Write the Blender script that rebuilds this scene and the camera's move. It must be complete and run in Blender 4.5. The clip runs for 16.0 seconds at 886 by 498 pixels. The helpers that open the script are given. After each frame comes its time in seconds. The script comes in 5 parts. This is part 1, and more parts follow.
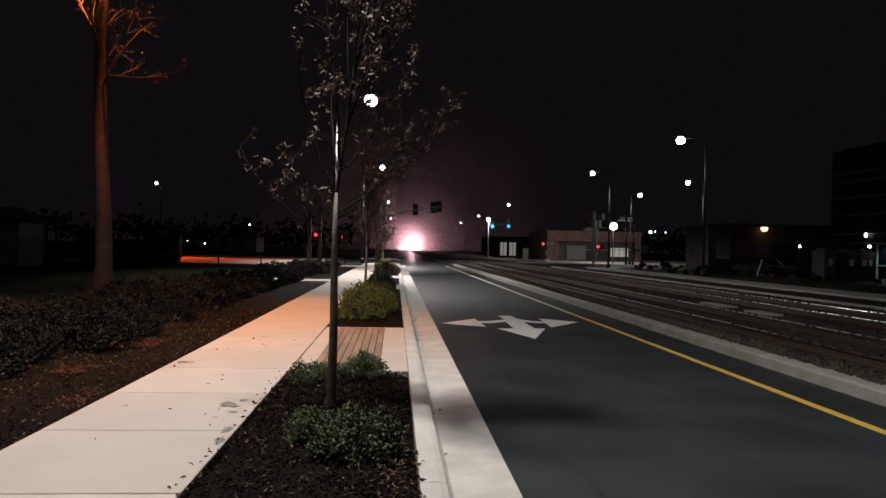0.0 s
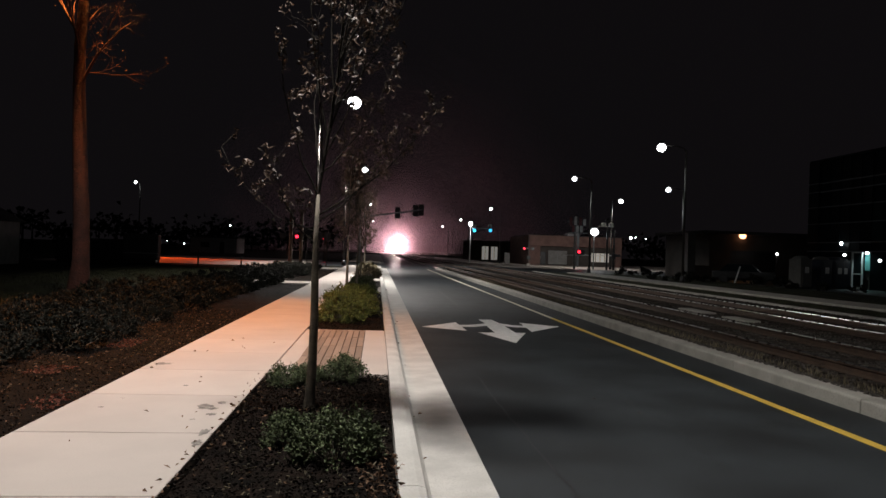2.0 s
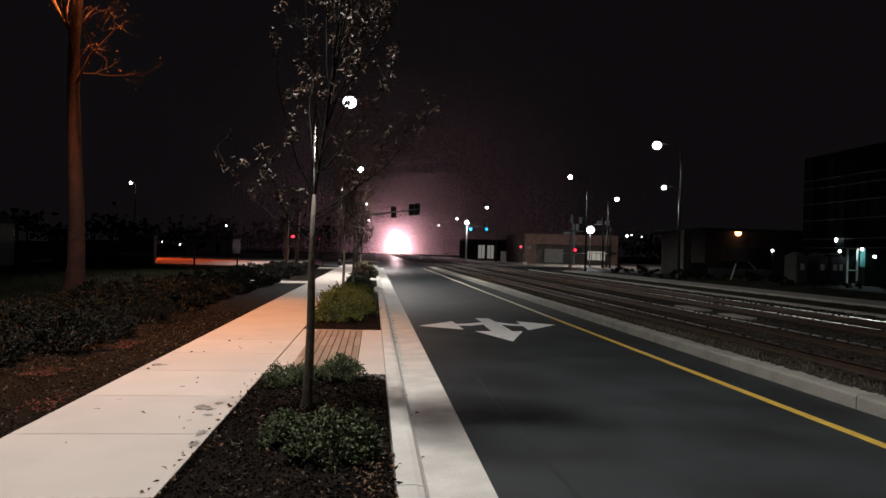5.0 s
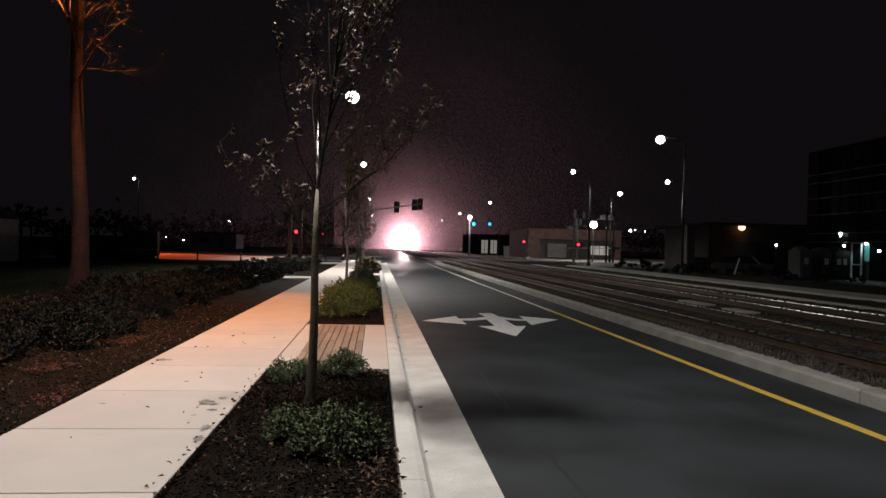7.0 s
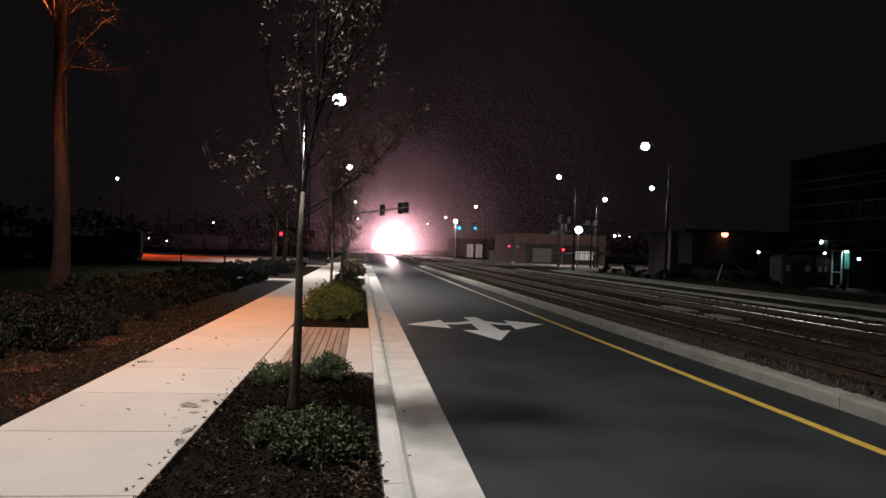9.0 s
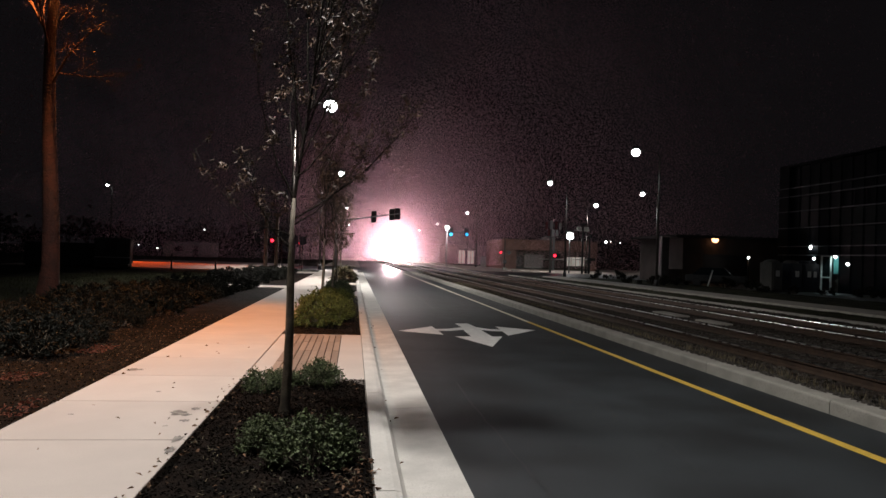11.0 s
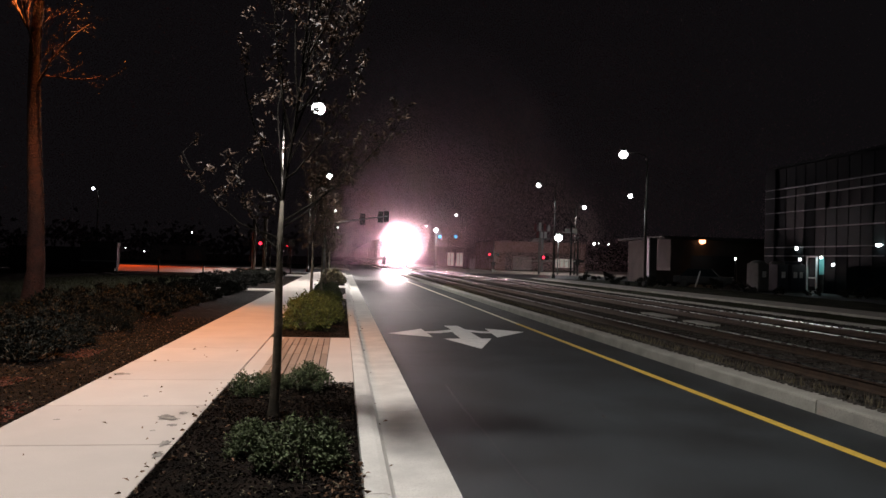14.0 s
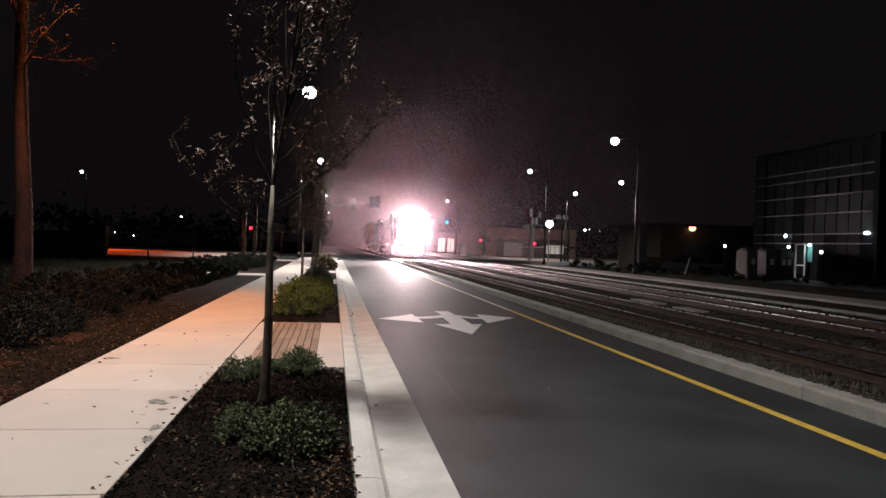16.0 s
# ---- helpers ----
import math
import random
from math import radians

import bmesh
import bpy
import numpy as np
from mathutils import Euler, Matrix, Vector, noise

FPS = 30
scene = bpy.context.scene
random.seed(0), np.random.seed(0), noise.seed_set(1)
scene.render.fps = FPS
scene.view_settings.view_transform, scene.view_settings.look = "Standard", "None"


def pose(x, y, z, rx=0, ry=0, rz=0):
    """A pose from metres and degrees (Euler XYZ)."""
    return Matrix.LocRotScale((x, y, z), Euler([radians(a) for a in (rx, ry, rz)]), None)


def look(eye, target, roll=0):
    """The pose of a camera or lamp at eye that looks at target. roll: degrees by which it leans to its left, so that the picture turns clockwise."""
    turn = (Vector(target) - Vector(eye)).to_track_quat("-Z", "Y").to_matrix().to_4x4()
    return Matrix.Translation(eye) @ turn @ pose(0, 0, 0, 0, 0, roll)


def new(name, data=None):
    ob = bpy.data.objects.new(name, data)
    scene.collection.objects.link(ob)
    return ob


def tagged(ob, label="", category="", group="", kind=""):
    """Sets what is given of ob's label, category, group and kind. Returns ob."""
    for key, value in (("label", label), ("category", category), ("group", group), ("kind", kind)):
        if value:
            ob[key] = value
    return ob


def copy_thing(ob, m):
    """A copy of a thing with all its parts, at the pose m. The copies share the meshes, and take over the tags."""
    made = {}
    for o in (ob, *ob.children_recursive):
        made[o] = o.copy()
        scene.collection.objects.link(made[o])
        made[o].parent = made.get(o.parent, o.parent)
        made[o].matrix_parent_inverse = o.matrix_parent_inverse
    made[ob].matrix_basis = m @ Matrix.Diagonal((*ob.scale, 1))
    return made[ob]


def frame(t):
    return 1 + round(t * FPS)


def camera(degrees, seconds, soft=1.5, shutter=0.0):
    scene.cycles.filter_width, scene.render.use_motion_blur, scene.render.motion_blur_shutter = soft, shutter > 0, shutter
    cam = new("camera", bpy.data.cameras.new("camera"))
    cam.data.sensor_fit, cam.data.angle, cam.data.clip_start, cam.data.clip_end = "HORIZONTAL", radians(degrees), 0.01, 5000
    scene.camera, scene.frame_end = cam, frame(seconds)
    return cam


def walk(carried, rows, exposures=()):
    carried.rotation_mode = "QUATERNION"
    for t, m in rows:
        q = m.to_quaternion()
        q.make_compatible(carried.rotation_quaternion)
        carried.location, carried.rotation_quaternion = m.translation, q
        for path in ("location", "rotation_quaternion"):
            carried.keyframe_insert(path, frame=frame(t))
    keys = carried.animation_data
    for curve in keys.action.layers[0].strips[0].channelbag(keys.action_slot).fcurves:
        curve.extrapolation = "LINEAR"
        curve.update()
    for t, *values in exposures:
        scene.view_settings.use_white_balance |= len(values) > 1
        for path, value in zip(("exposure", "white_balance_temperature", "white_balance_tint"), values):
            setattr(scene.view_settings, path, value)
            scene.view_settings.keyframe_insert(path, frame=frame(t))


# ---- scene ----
cam = camera(65.0, 16.0)
EYE = (0.0, 0.0, 1.6)
# seconds, yaw, pitch, roll of the hand-held camera, which stays at one spot
TURNS = (
    (0, -3.878, -0.077, 1.231),
    (0.5, -4.198, 0.191, 1.760),
    (1, -5.140, -0.103, 1.689),
    (1.5, -5.350, 0.106, 1.817),
    (2, -5.369, 0.249, 1.923),
    (2.5, -5.641, 0.191, 1.834),
    (3, -5.684, 0.552, 1.787),
    (3.5, -5.645, 0.255, 1.645),
    (4, -5.690, 0.199, 1.647),
    (6.5, -5.614, -0.107, 1.390),
    (7, -5.431, -0.247, 1.455),
    (7.5, -4.954, 0.346, 1.318),
    (8, -5.771, -0.208, 1.579),
    (8.5, -6.233, -0.170, 1.801),
    (9, -6.625, 0.097, 2.021),
    (11.5, -7.331, 0.647, 1.845),
    (12, -7.269, 0.321, 1.779),
    (12.5, -7.451, 0.310, 1.712),
    (13, -7.339, 0.613, 1.911),
    (13.5, -7.404, 0.575, 1.930),
    (14, -8.203, 0.854, 1.653),
    (14.5, -7.463, 0.916, 2.045),
    (15, -8.200, 0.039, 1.977),
    (15.5, -8.743, 0.193, 1.708),
    (16, -8.977, -0.304, 1.937),
)
walk(cam, [(t, pose(*EYE, 0, 0, yaw) @ pose(0, 0, 0, 90 + pitch) @ pose(0, 0, 0, 0, 0, roll)) for t, yaw, pitch, roll in TURNS])

# ---- night sky and lamps ----
world = bpy.data.worlds.new("night")
scene.world = world
world.use_nodes = True
_bg = world.node_tree.nodes["Background"]
_bg.inputs[0].default_value = (0.92, 0.78, 0.90, 1)
_bg.inputs[1].default_value = 0.0045
LED = (1.0, 0.945, 0.905)
COOL = (0.88, 0.97, 1.0)
SODIUM = (1.0, 0.38, 0.06)


def spot(x, y, z, power, color=LED, aim=None, cone=150, blend=0.6, size=0.18):
    """A lamp under a luminaire; it shines down unless aimed."""
    data = bpy.data.lights.new("lamp", "SPOT")
    data.energy, data.color, data.spot_size, data.spot_blend, data.shadow_soft_size = power, color, radians(cone), blend, size
    ob = new("lamp", data)
    ob.matrix_world = look((x, y, z), aim or (x, y + 0.001, z - 5))
    return ob


# ---- materials ----
def mat(name, color, rough=0.7, metal=0.0, vary=0.25, scale=3.0, fine=60.0, bump=0.2, tint=None, island=0.0, per_object=0.0, coords="Object", spec=0.5, depth=0.01):
    """A surface with broad stains, fine grain and relief."""
    m = bpy.data.materials.new(name)
    m.use_nodes = True
    nt = m.node_tree
    b = nt.nodes["Principled BSDF"]
    b.inputs["Roughness"].default_value, b.inputs["Metallic"].default_value = rough, metal
    b.inputs["Specular IOR Level"].default_value = spec
    tc = nt.nodes.new("ShaderNodeTexCoord")
    pos = nt.nodes.new("ShaderNodeNewGeometry").outputs["Position"] if coords == "World" else tc.outputs[coords]

    def noise_at(s, detail=4):
        n = nt.nodes.new("ShaderNodeTexNoise")
        n.inputs["Scale"].default_value, n.inputs["Detail"].default_value = s, detail
        nt.links.new(pos, n.inputs["Vector"])
        return n.outputs["Fac"]

    def mix(a, bb, f, mode="MIX"):
        x = nt.nodes.new("ShaderNodeMix")
        x.data_type, x.blend_type = "RGBA", mode
        for sock, val in ((x.inputs[0], f), (x.inputs[6], a), (x.inputs[7], bb)):
            if isinstance(val, bpy.types.NodeSocket):
                nt.links.new(val, sock)
            else:
                sock.default_value = val if isinstance(val, float) else (*val[:3], 1)
        return x.outputs[2]

    def ramp(f, lo, hi):
        r = nt.nodes.new("ShaderNodeMapRange")
        nt.links.new(f, r.inputs[0])
        r.inputs[1].default_value, r.inputs[2].default_value = lo, hi
        return r.outputs[0]

    dark = [c * (1 - vary) for c in color]
    light = [min(1, c * (1 + vary)) for c in (tint or color)]
    big, small = noise_at(scale), noise_at(fine, 3)
    col = mix(dark, light, ramp(big, 0.36, 0.64))
    col = mix(col, [c * (1 - vary * 1.2) for c in color], ramp(small, 0.5, 0.75))
    if island or per_object:
        src = nt.nodes.new("ShaderNodeNewGeometry").outputs["Random Per Island"] if island else nt.nodes.new("ShaderNodeObjectInfo").outputs["Random"]
        k = island or per_object
        col = mix(col, mix([c * (1 - k) for c in color], [min(1, c * (1 + k)) for c in (tint or color)], src), 0.6)
    nt.links.new(col, b.inputs["Base Color"])
    rr = nt.nodes.new("ShaderNodeMapRange")
    nt.links.new(big, rr.inputs[0])
    rr.inputs[3].default_value, rr.inputs[4].default_value = max(0.03, rough - 0.12), min(1, rough + 0.12)
    nt.links.new(rr.outputs[0], b.inputs["Roughness"])
    if bump:
        bp = nt.nodes.new("ShaderNodeBump")
        bp.inputs["Strength"].default_value, bp.inputs["Distance"].default_value = bump, depth
        nt.links.new(small, bp.inputs["Height"])
        nt.links.new(bp.outputs[0], b.inputs["Normal"])
    return m


def glow(name, color, strength):
    m = bpy.data.materials.new(name)
    m.use_nodes = True
    b = m.node_tree.nodes["Principled BSDF"]
    b.inputs["Base Color"].default_value = (*color, 1)
    b.inputs["Emission Color"].default_value = (*color, 1)
    b.inputs["Emission Strength"].default_value = strength
    return m


def leaf_mat(name, color, tint, k=0.5, rough=0.68, spec=0.2):
    return mat(name, color, rough=rough, vary=0.3, scale=8, fine=90, bump=0, tint=tint, island=k, spec=spec)


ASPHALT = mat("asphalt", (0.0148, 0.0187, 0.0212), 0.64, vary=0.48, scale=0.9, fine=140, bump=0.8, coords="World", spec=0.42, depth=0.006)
# roughness falls with distance along the lane to shape the headlight streak
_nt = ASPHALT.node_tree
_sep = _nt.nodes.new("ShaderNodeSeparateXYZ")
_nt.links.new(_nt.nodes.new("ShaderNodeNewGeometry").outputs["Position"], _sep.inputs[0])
_sheen = _nt.nodes.new("ShaderNodeMapRange")
_nt.links.new(_sep.outputs["Y"], _sheen.inputs[0])
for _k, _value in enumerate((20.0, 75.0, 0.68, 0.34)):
    _sheen.inputs[_k + 1].default_value = _value
_nt.links.new(_sheen.outputs[0], _nt.nodes["Principled BSDF"].inputs["Roughness"])
CONCRETE = mat("pale_concrete", (0.475, 0.42, 0.378), 0.85, vary=0.13, scale=1.6, fine=120, bump=0.25, coords="World", per_object=0.07, depth=0.004)
KERB = mat("worn_kerb_concrete", (0.50, 0.487, 0.455), 0.85, vary=0.34, scale=2.4, fine=70, bump=0.35, coords="World", per_object=0.1, depth=0.006)
OLD_KERB = mat("old_kerb_concrete", (0.24, 0.232, 0.205), 0.9, vary=0.4, scale=3, fine=45, bump=0.6, coords="World", per_object=0.12, depth=0.01)
MULCH = mat("dark_mulch", (0.0065, 0.0048, 0.0036), 0.95, vary=0.5, scale=6, fine=50, bump=1.0, coords="World", tint=(0.011, 0.007, 0.005), depth=0.03, spec=0.08)
CHIP = mat("mulch_chip", (0.0055, 0.0046, 0.004), 0.9, vary=0.4, scale=6, fine=60, bump=0.3, tint=(0.018, 0.0145, 0.012), island=0.7, spec=0.08)
DRY_LEAF = mat("dry_leaf", (0.07, 0.042, 0.026), 0.8, vary=0.3, scale=9, fine=60, bump=0.2, tint=(0.16, 0.10, 0.065), island=0.6, spec=0.08)
SOIL = mat("dark_lawn_soil", (0.014, 0.014, 0.009), 0.95, vary=0.5, scale=0.8, fine=25, bump=0.8, coords="World", tint=(0.023, 0.025, 0.013), depth=0.03, spec=0.08)
TAR = mat("tar", (0.012, 0.012, 0.013), 0.6, vary=0.3, scale=5, fine=60, bump=0.2)
STRAW = leaf_mat("dry_straw", (0.05, 0.045, 0.027), (0.12, 0.10, 0.065))
GRASS = leaf_mat("winter_grass", (0.024, 0.027, 0.012), (0.045, 0.045, 0.02))
BALLAST = mat("ballast", (0.017, 0.0155, 0.014), 0.92, vary=0.5, scale=2.0, fine=28, bump=1.0, coords="World", tint=(0.036, 0.032, 0.028), depth=0.05, spec=0.08)
STONE = mat("ballast_stone", (0.020, 0.0183, 0.0166), 0.9, vary=0.3, scale=10, fine=50, bump=0.3, tint=(0.055, 0.05, 0.044), island=0.6, spec=0.08)
SLEEPER = mat("creosoted_timber", (0.030, 0.024, 0.020), 0.9, vary=0.35, scale=5, fine=60, bump=0.5, per_object=0.3, spec=0.08)
RAIL_SIDE = mat("rusty_rail", (0.055, 0.035, 0.024), 0.75, metal=0.4, vary=0.3, scale=8, fine=60)
RAIL_TOP = mat("polished_rail_head", (0.6, 0.59, 0.57), 0.28, metal=1.0, vary=0.12, scale=6, fine=80, bump=0.05)
PAINT = mat("white_road_paint", (0.72, 0.72, 0.70), 0.6, vary=0.12, scale=7, fine=110, bump=0.3, coords="World", depth=0.004)
YELLOW = mat("yellow_road_paint", (0.62, 0.42, 0.07), 0.45, vary=0.15, scale=6, fine=110, bump=0.3, coords="World", depth=0.004)
WORN_LINE = mat("worn_pale_line", (0.64, 0.60, 0.50), 0.5, vary=0.2, scale=6, fine=110, bump=0.3, coords="World", tint=(0.7, 0.66, 0.5), depth=0.004)
PAVER = mat("brown_paver", (0.27, 0.2, 0.155), 0.85, vary=0.25, scale=8, fine=80, bump=0.4, per_object=0.3)
TWIG = mat("dark_twig", (0.026, 0.022, 0.018), 0.85, vary=0.35, scale=10, fine=60, bump=0.3, spec=0.12)
STAIN = mat("damp_concrete", (0.2, 0.185, 0.165), 0.7, vary=0.5, scale=14, fine=90, bump=0.2, coords="World")
SIGN_RED = mat("dark_red_board", (0.16, 0.015, 0.02), 0.5, vary=0.2, scale=4, fine=60, bump=0.1)
RED_LEAF = leaf_mat("red_dry_leaf", (0.2, 0.04, 0.025), (0.13, 0.05, 0.03), 0.7)
BARK = mat("young_bark", (0.17, 0.148, 0.115), 0.85, vary=0.3, scale=10, fine=60, bump=0.5)
OLD_BARK = mat("old_bark", (0.06, 0.018, 0.011), 0.9, vary=0.35, scale=4, fine=22, bump=1.0, depth=0.03)
LEAF = leaf_mat("curled_brown_leaf", (0.022, 0.015, 0.011), (0.12, 0.078, 0.055), 0.8, 0.5, 0.3)
SHRUB = leaf_mat("evergreen_leaf", (0.024, 0.034, 0.015), (0.10, 0.125, 0.062), 0.75, 0.6, 0.2)
SHRUB_LIME = leaf_mat("yellow_green_leaf", (0.045, 0.055, 0.014), (0.14, 0.15, 0.04), 0.7)
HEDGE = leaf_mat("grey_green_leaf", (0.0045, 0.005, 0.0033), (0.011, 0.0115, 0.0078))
STEEL = mat("galvanised_steel", (0.30, 0.31, 0.31), 0.5, metal=0.6, vary=0.15, scale=4, fine=60, bump=0.1)
BRONZE = mat("dark_bronze_paint", (0.05, 0.045, 0.04), 0.5, metal=0.3, vary=0.2, scale=4, fine=50, bump=0.1)
BLACK = mat("black_painted_metal", (0.018, 0.018, 0.020), 0.45, vary=0.2, scale=5, fine=60, bump=0.1)
WOOD = mat("weathered_pole_timber", (0.16, 0.12, 0.09), 0.9, vary=0.3, scale=3, fine=40, bump=0.6)
BRICK = mat("brown_brick", (0.2, 0.118, 0.1), 0.9, vary=0.2, scale=1.2, fine=14, bump=0.5, coords="World", depth=0.02)
STUCCO = mat("dark_plaster", (0.075, 0.063, 0.056), 0.9, vary=0.2, scale=0.8, fine=20, bump=0.3, coords="World")
TRIM = mat("pale_trim", (0.26, 0.255, 0.245), 0.7, vary=0.15, scale=2, fine=40, bump=0.2)
ALU = mat("aluminium_mullion", (0.13, 0.155, 0.165), 0.55, metal=0.3, vary=0.1, scale=3, fine=60, bump=0.05)
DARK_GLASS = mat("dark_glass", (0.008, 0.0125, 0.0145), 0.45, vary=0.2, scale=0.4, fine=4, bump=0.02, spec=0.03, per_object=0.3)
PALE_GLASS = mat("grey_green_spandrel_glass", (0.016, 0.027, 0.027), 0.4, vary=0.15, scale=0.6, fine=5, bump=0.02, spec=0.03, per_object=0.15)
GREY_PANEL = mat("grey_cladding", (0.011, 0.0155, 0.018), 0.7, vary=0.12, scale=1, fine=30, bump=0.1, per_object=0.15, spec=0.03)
PLASTIC_DARK = mat("dark_blue_plastic", (0.02, 0.026, 0.04), 0.5, vary=0.2, scale=4, fine=40, bump=0.1)
PLASTIC_PALE = mat("pale_grey_plastic", (0.10, 0.097, 0.09), 0.6, vary=0.15, scale=4, fine=40, bump=0.1)
SIGN_WHITE = mat("white_sign", (0.75, 0.75, 0.73), 0.6, vary=0.08, scale=6, fine=60, bump=0.05)
LOCO = mat("dark_loco_paint", (0.05, 0.05, 0.055), 0.45, vary=0.25, scale=1.5, fine=25, bump=0.15)
LOCO_GREY = mat("grey_loco_paint", (0.30, 0.30, 0.30), 0.5, vary=0.2, scale=1.5, fine=25, bump=0.15)
CAR_BODY = mat("boxcar_paint", (0.19, 0.10, 0.075), 0.7, vary=0.3, scale=0.8, fine=15, bump=0.3, per_object=0.4)
ROOF = mat("dark_roofing", (0.05, 0.05, 0.05), 0.9, vary=0.3, scale=1, fine=20, bump=0.3)
LENS = glow("led_lens", (0.97, 1.0, 1.0), 12)
LENS_ORANGE = glow("sodium_lens", (1.0, 0.42, 0.2), 5)
LENS_GREEN = glow("green_signal_lens", (0.03, 0.52, 1.0), 1.3)
LENS_RED = glow("red_signal_lens", (1.0, 0.02, 0.045), 5)
LENS_TRAIN = glow("headlight_lens", (1.0, 0.76, 0.78), 13000)
WINDOW_LIT = glow("lit_window", (1.0, 0.95, 0.85), 0.17)
SHOP_LIT = glow("cool_lit_lobby", (0.10, 0.34, 0.33), 0.13)


# ---- building blocks ----
def mesh_of(name, verts, faces, materials, indices=None, smooth=False):
    me = bpy.data.meshes.new(name)
    me.from_pydata([tuple(v) for v in verts], [], faces)
    for m in materials if isinstance(materials, (list, tuple)) else [materials]:
        me.materials.append(m)
    if indices is not None:
        me.polygons.foreach_set("material_index", indices)
    if smooth:
        me.polygons.foreach_set("use_smooth", [True] * len(me.polygons))
    me.update()
    return me


def part(name, bm, material, parent, label=""):
    """Links a bmesh (or a mesh) as one object under a thing or a part."""
    if isinstance(bm, bpy.types.Mesh):
        me = bm
    else:
        me = bpy.data.meshes.new(name)
        bm.to_mesh(me)
        bm.free()
        me.materials.append(material)
    ob = new(name, me)
    ob.parent = parent
    return tagged(ob, label) if label else ob


def box(x0, x1, y0, y1, z0, z1, bevel=0.0, bm=None):
    bm = bm or bmesh.new()
    made = bmesh.ops.create_cube(bm, size=1)["verts"]
    for v in made:
        v.co = ((x0 + x1) / 2 + v.co.x * (x1 - x0), (y0 + y1) / 2 + v.co.y * (y1 - y0), (z0 + z1) / 2 + v.co.z * (z1 - z0))
    if bevel:
        edges = list({e for v in made for e in v.link_edges})
        bmesh.ops.bevel(bm, geom=edges, offset=bevel, segments=2, affect="EDGES", profile=0.5)
    return bm


def rod(a, b, r0, r1=None, sides=10, bm=None):
    """A tapered rod from a to b."""
    bm = bm or bmesh.new()
    a, b = Vector(a), Vector(b)
    way = b - a
    m = Matrix.Translation((a + b) / 2) @ way.to_track_quat("Z", "Y").to_matrix().to_4x4()
    bmesh.ops.create_cone(bm, cap_ends=True, segments=sides, radius1=r0, radius2=r0 if r1 is None else r1, depth=way.length, matrix=m)
    for f in bm.faces:
        f.smooth = len(f.verts) == 4
    return bm


def ball(x, y, z, rx, ry, rz, bm=None, u=14, v=9):
    bm = bm or bmesh.new()
    bmesh.ops.create_uvsphere(bm, u_segments=u, v_segments=v, radius=1, matrix=Matrix.Translation((x, y, z)) @ Matrix.Diagonal((rx, ry, rz, 1)))
    for f in bm.faces:
        f.smooth = True
    return bm


def thing(name, m, label, category, group="", kind=""):
    ob = new(name)
    ob.matrix_basis = m
    ob.empty_display_size = 0.2
    return tagged(ob, label, category, group, kind)


def setting(name, bm, material, label, category="", parent=None):
    ob = part(name, bm, material, parent)
    return tagged(ob, label, category or name.replace("_", " "), kind="structure")


def tube(verts, faces, pts, radii, sides=6):
    """Adds a bent tapered tube to a vertex and face list."""
    base = len(verts)
    n = len(pts)
    first = (Vector(pts[1]) - Vector(pts[0])).normalized()
    ref = Vector((1, 0, 0)) if abs(first.x) < 0.8 else Vector((0, 1, 0))
    for i, (p, r) in enumerate(zip(pts, radii)):
        way = (Vector(pts[min(i + 1, n - 1)]) - Vector(pts[max(i - 1, 0)])).normalized()
        u = (ref - way * ref.dot(way)).normalized()
        w = way.cross(u)
        ref = u
        for k in range(sides):
            a = 2 * math.pi * k / sides
            verts.append(tuple(Vector(p) + (u * math.cos(a) + w * math.sin(a)) * r))
    for i in range(n - 1):
        for k in range(sides):
            k2 = (k + 1) % sides
            faces.append((base + i * sides + k, base + i * sides + k2, base + (i + 1) * sides + k2, base + (i + 1) * sides + k))
    faces.append(tuple(base + (n - 1) * sides + k for k in range(sides)))


def leaf(verts, faces, p, way, length, width, rng, curl=0.3):
    """Adds one folded leaf of four faces."""
    way = Vector(way).normalized()
    side = way.cross(Vector((rng.uniform(-1, 1), rng.uniform(-1, 1), rng.uniform(-0.3, 1)))).normalized()
    up = side.cross(way)
    p = Vector(p)
    b = len(verts)
    mid = p + way * length * 0.5 + up * length * curl * 0.3
    tip = p + way * length - up * length * curl
    verts += [tuple(p), tuple(mid + side * width * 0.5 + up * width * 0.25), tuple(mid), tuple(mid - side * width * 0.5 + up * width * 0.25), tuple(tip)]
    faces += [(b, b + 1, b + 2), (b, b + 2, b + 3), (b + 1, b + 4, b + 2), (b + 2, b + 4, b + 3)]


# ---- ground, road and track ----
setting("ground", mesh_of("ground", [(-900, -300, -0.06), (900, -300, -0.06), (900, 1500, -0.06), (-900, 1500, -0.06)], [(0, 1, 2, 3)], SOIL), SOIL, "dark lawn and bare soil reaching into the night", "ground")
setting("road", box(0.85, 5.27, -25, 470, -0.2, 0.0), ASPHALT, "dark grey asphalt lane, graded smoother with distance for the headlight streak", "road")
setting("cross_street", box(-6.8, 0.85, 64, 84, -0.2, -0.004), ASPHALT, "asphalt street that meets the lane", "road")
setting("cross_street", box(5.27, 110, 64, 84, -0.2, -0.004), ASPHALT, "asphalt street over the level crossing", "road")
setting("yellow_line", box(4.44, 4.55, -25, 17.4, -0.01, 0.005), YELLOW, "yellow edge line painted on asphalt", "road marking")
setting("white_line", box(4.44, 4.55, 17.4, 62, -0.01, 0.005), WORN_LINE, "pale worn edge line painted on asphalt", "road marking")
setting("white_line", box(4.44, 4.55, 86, 300, -0.01, 0.005), PAINT, "white edge line painted on asphalt", "road marking")

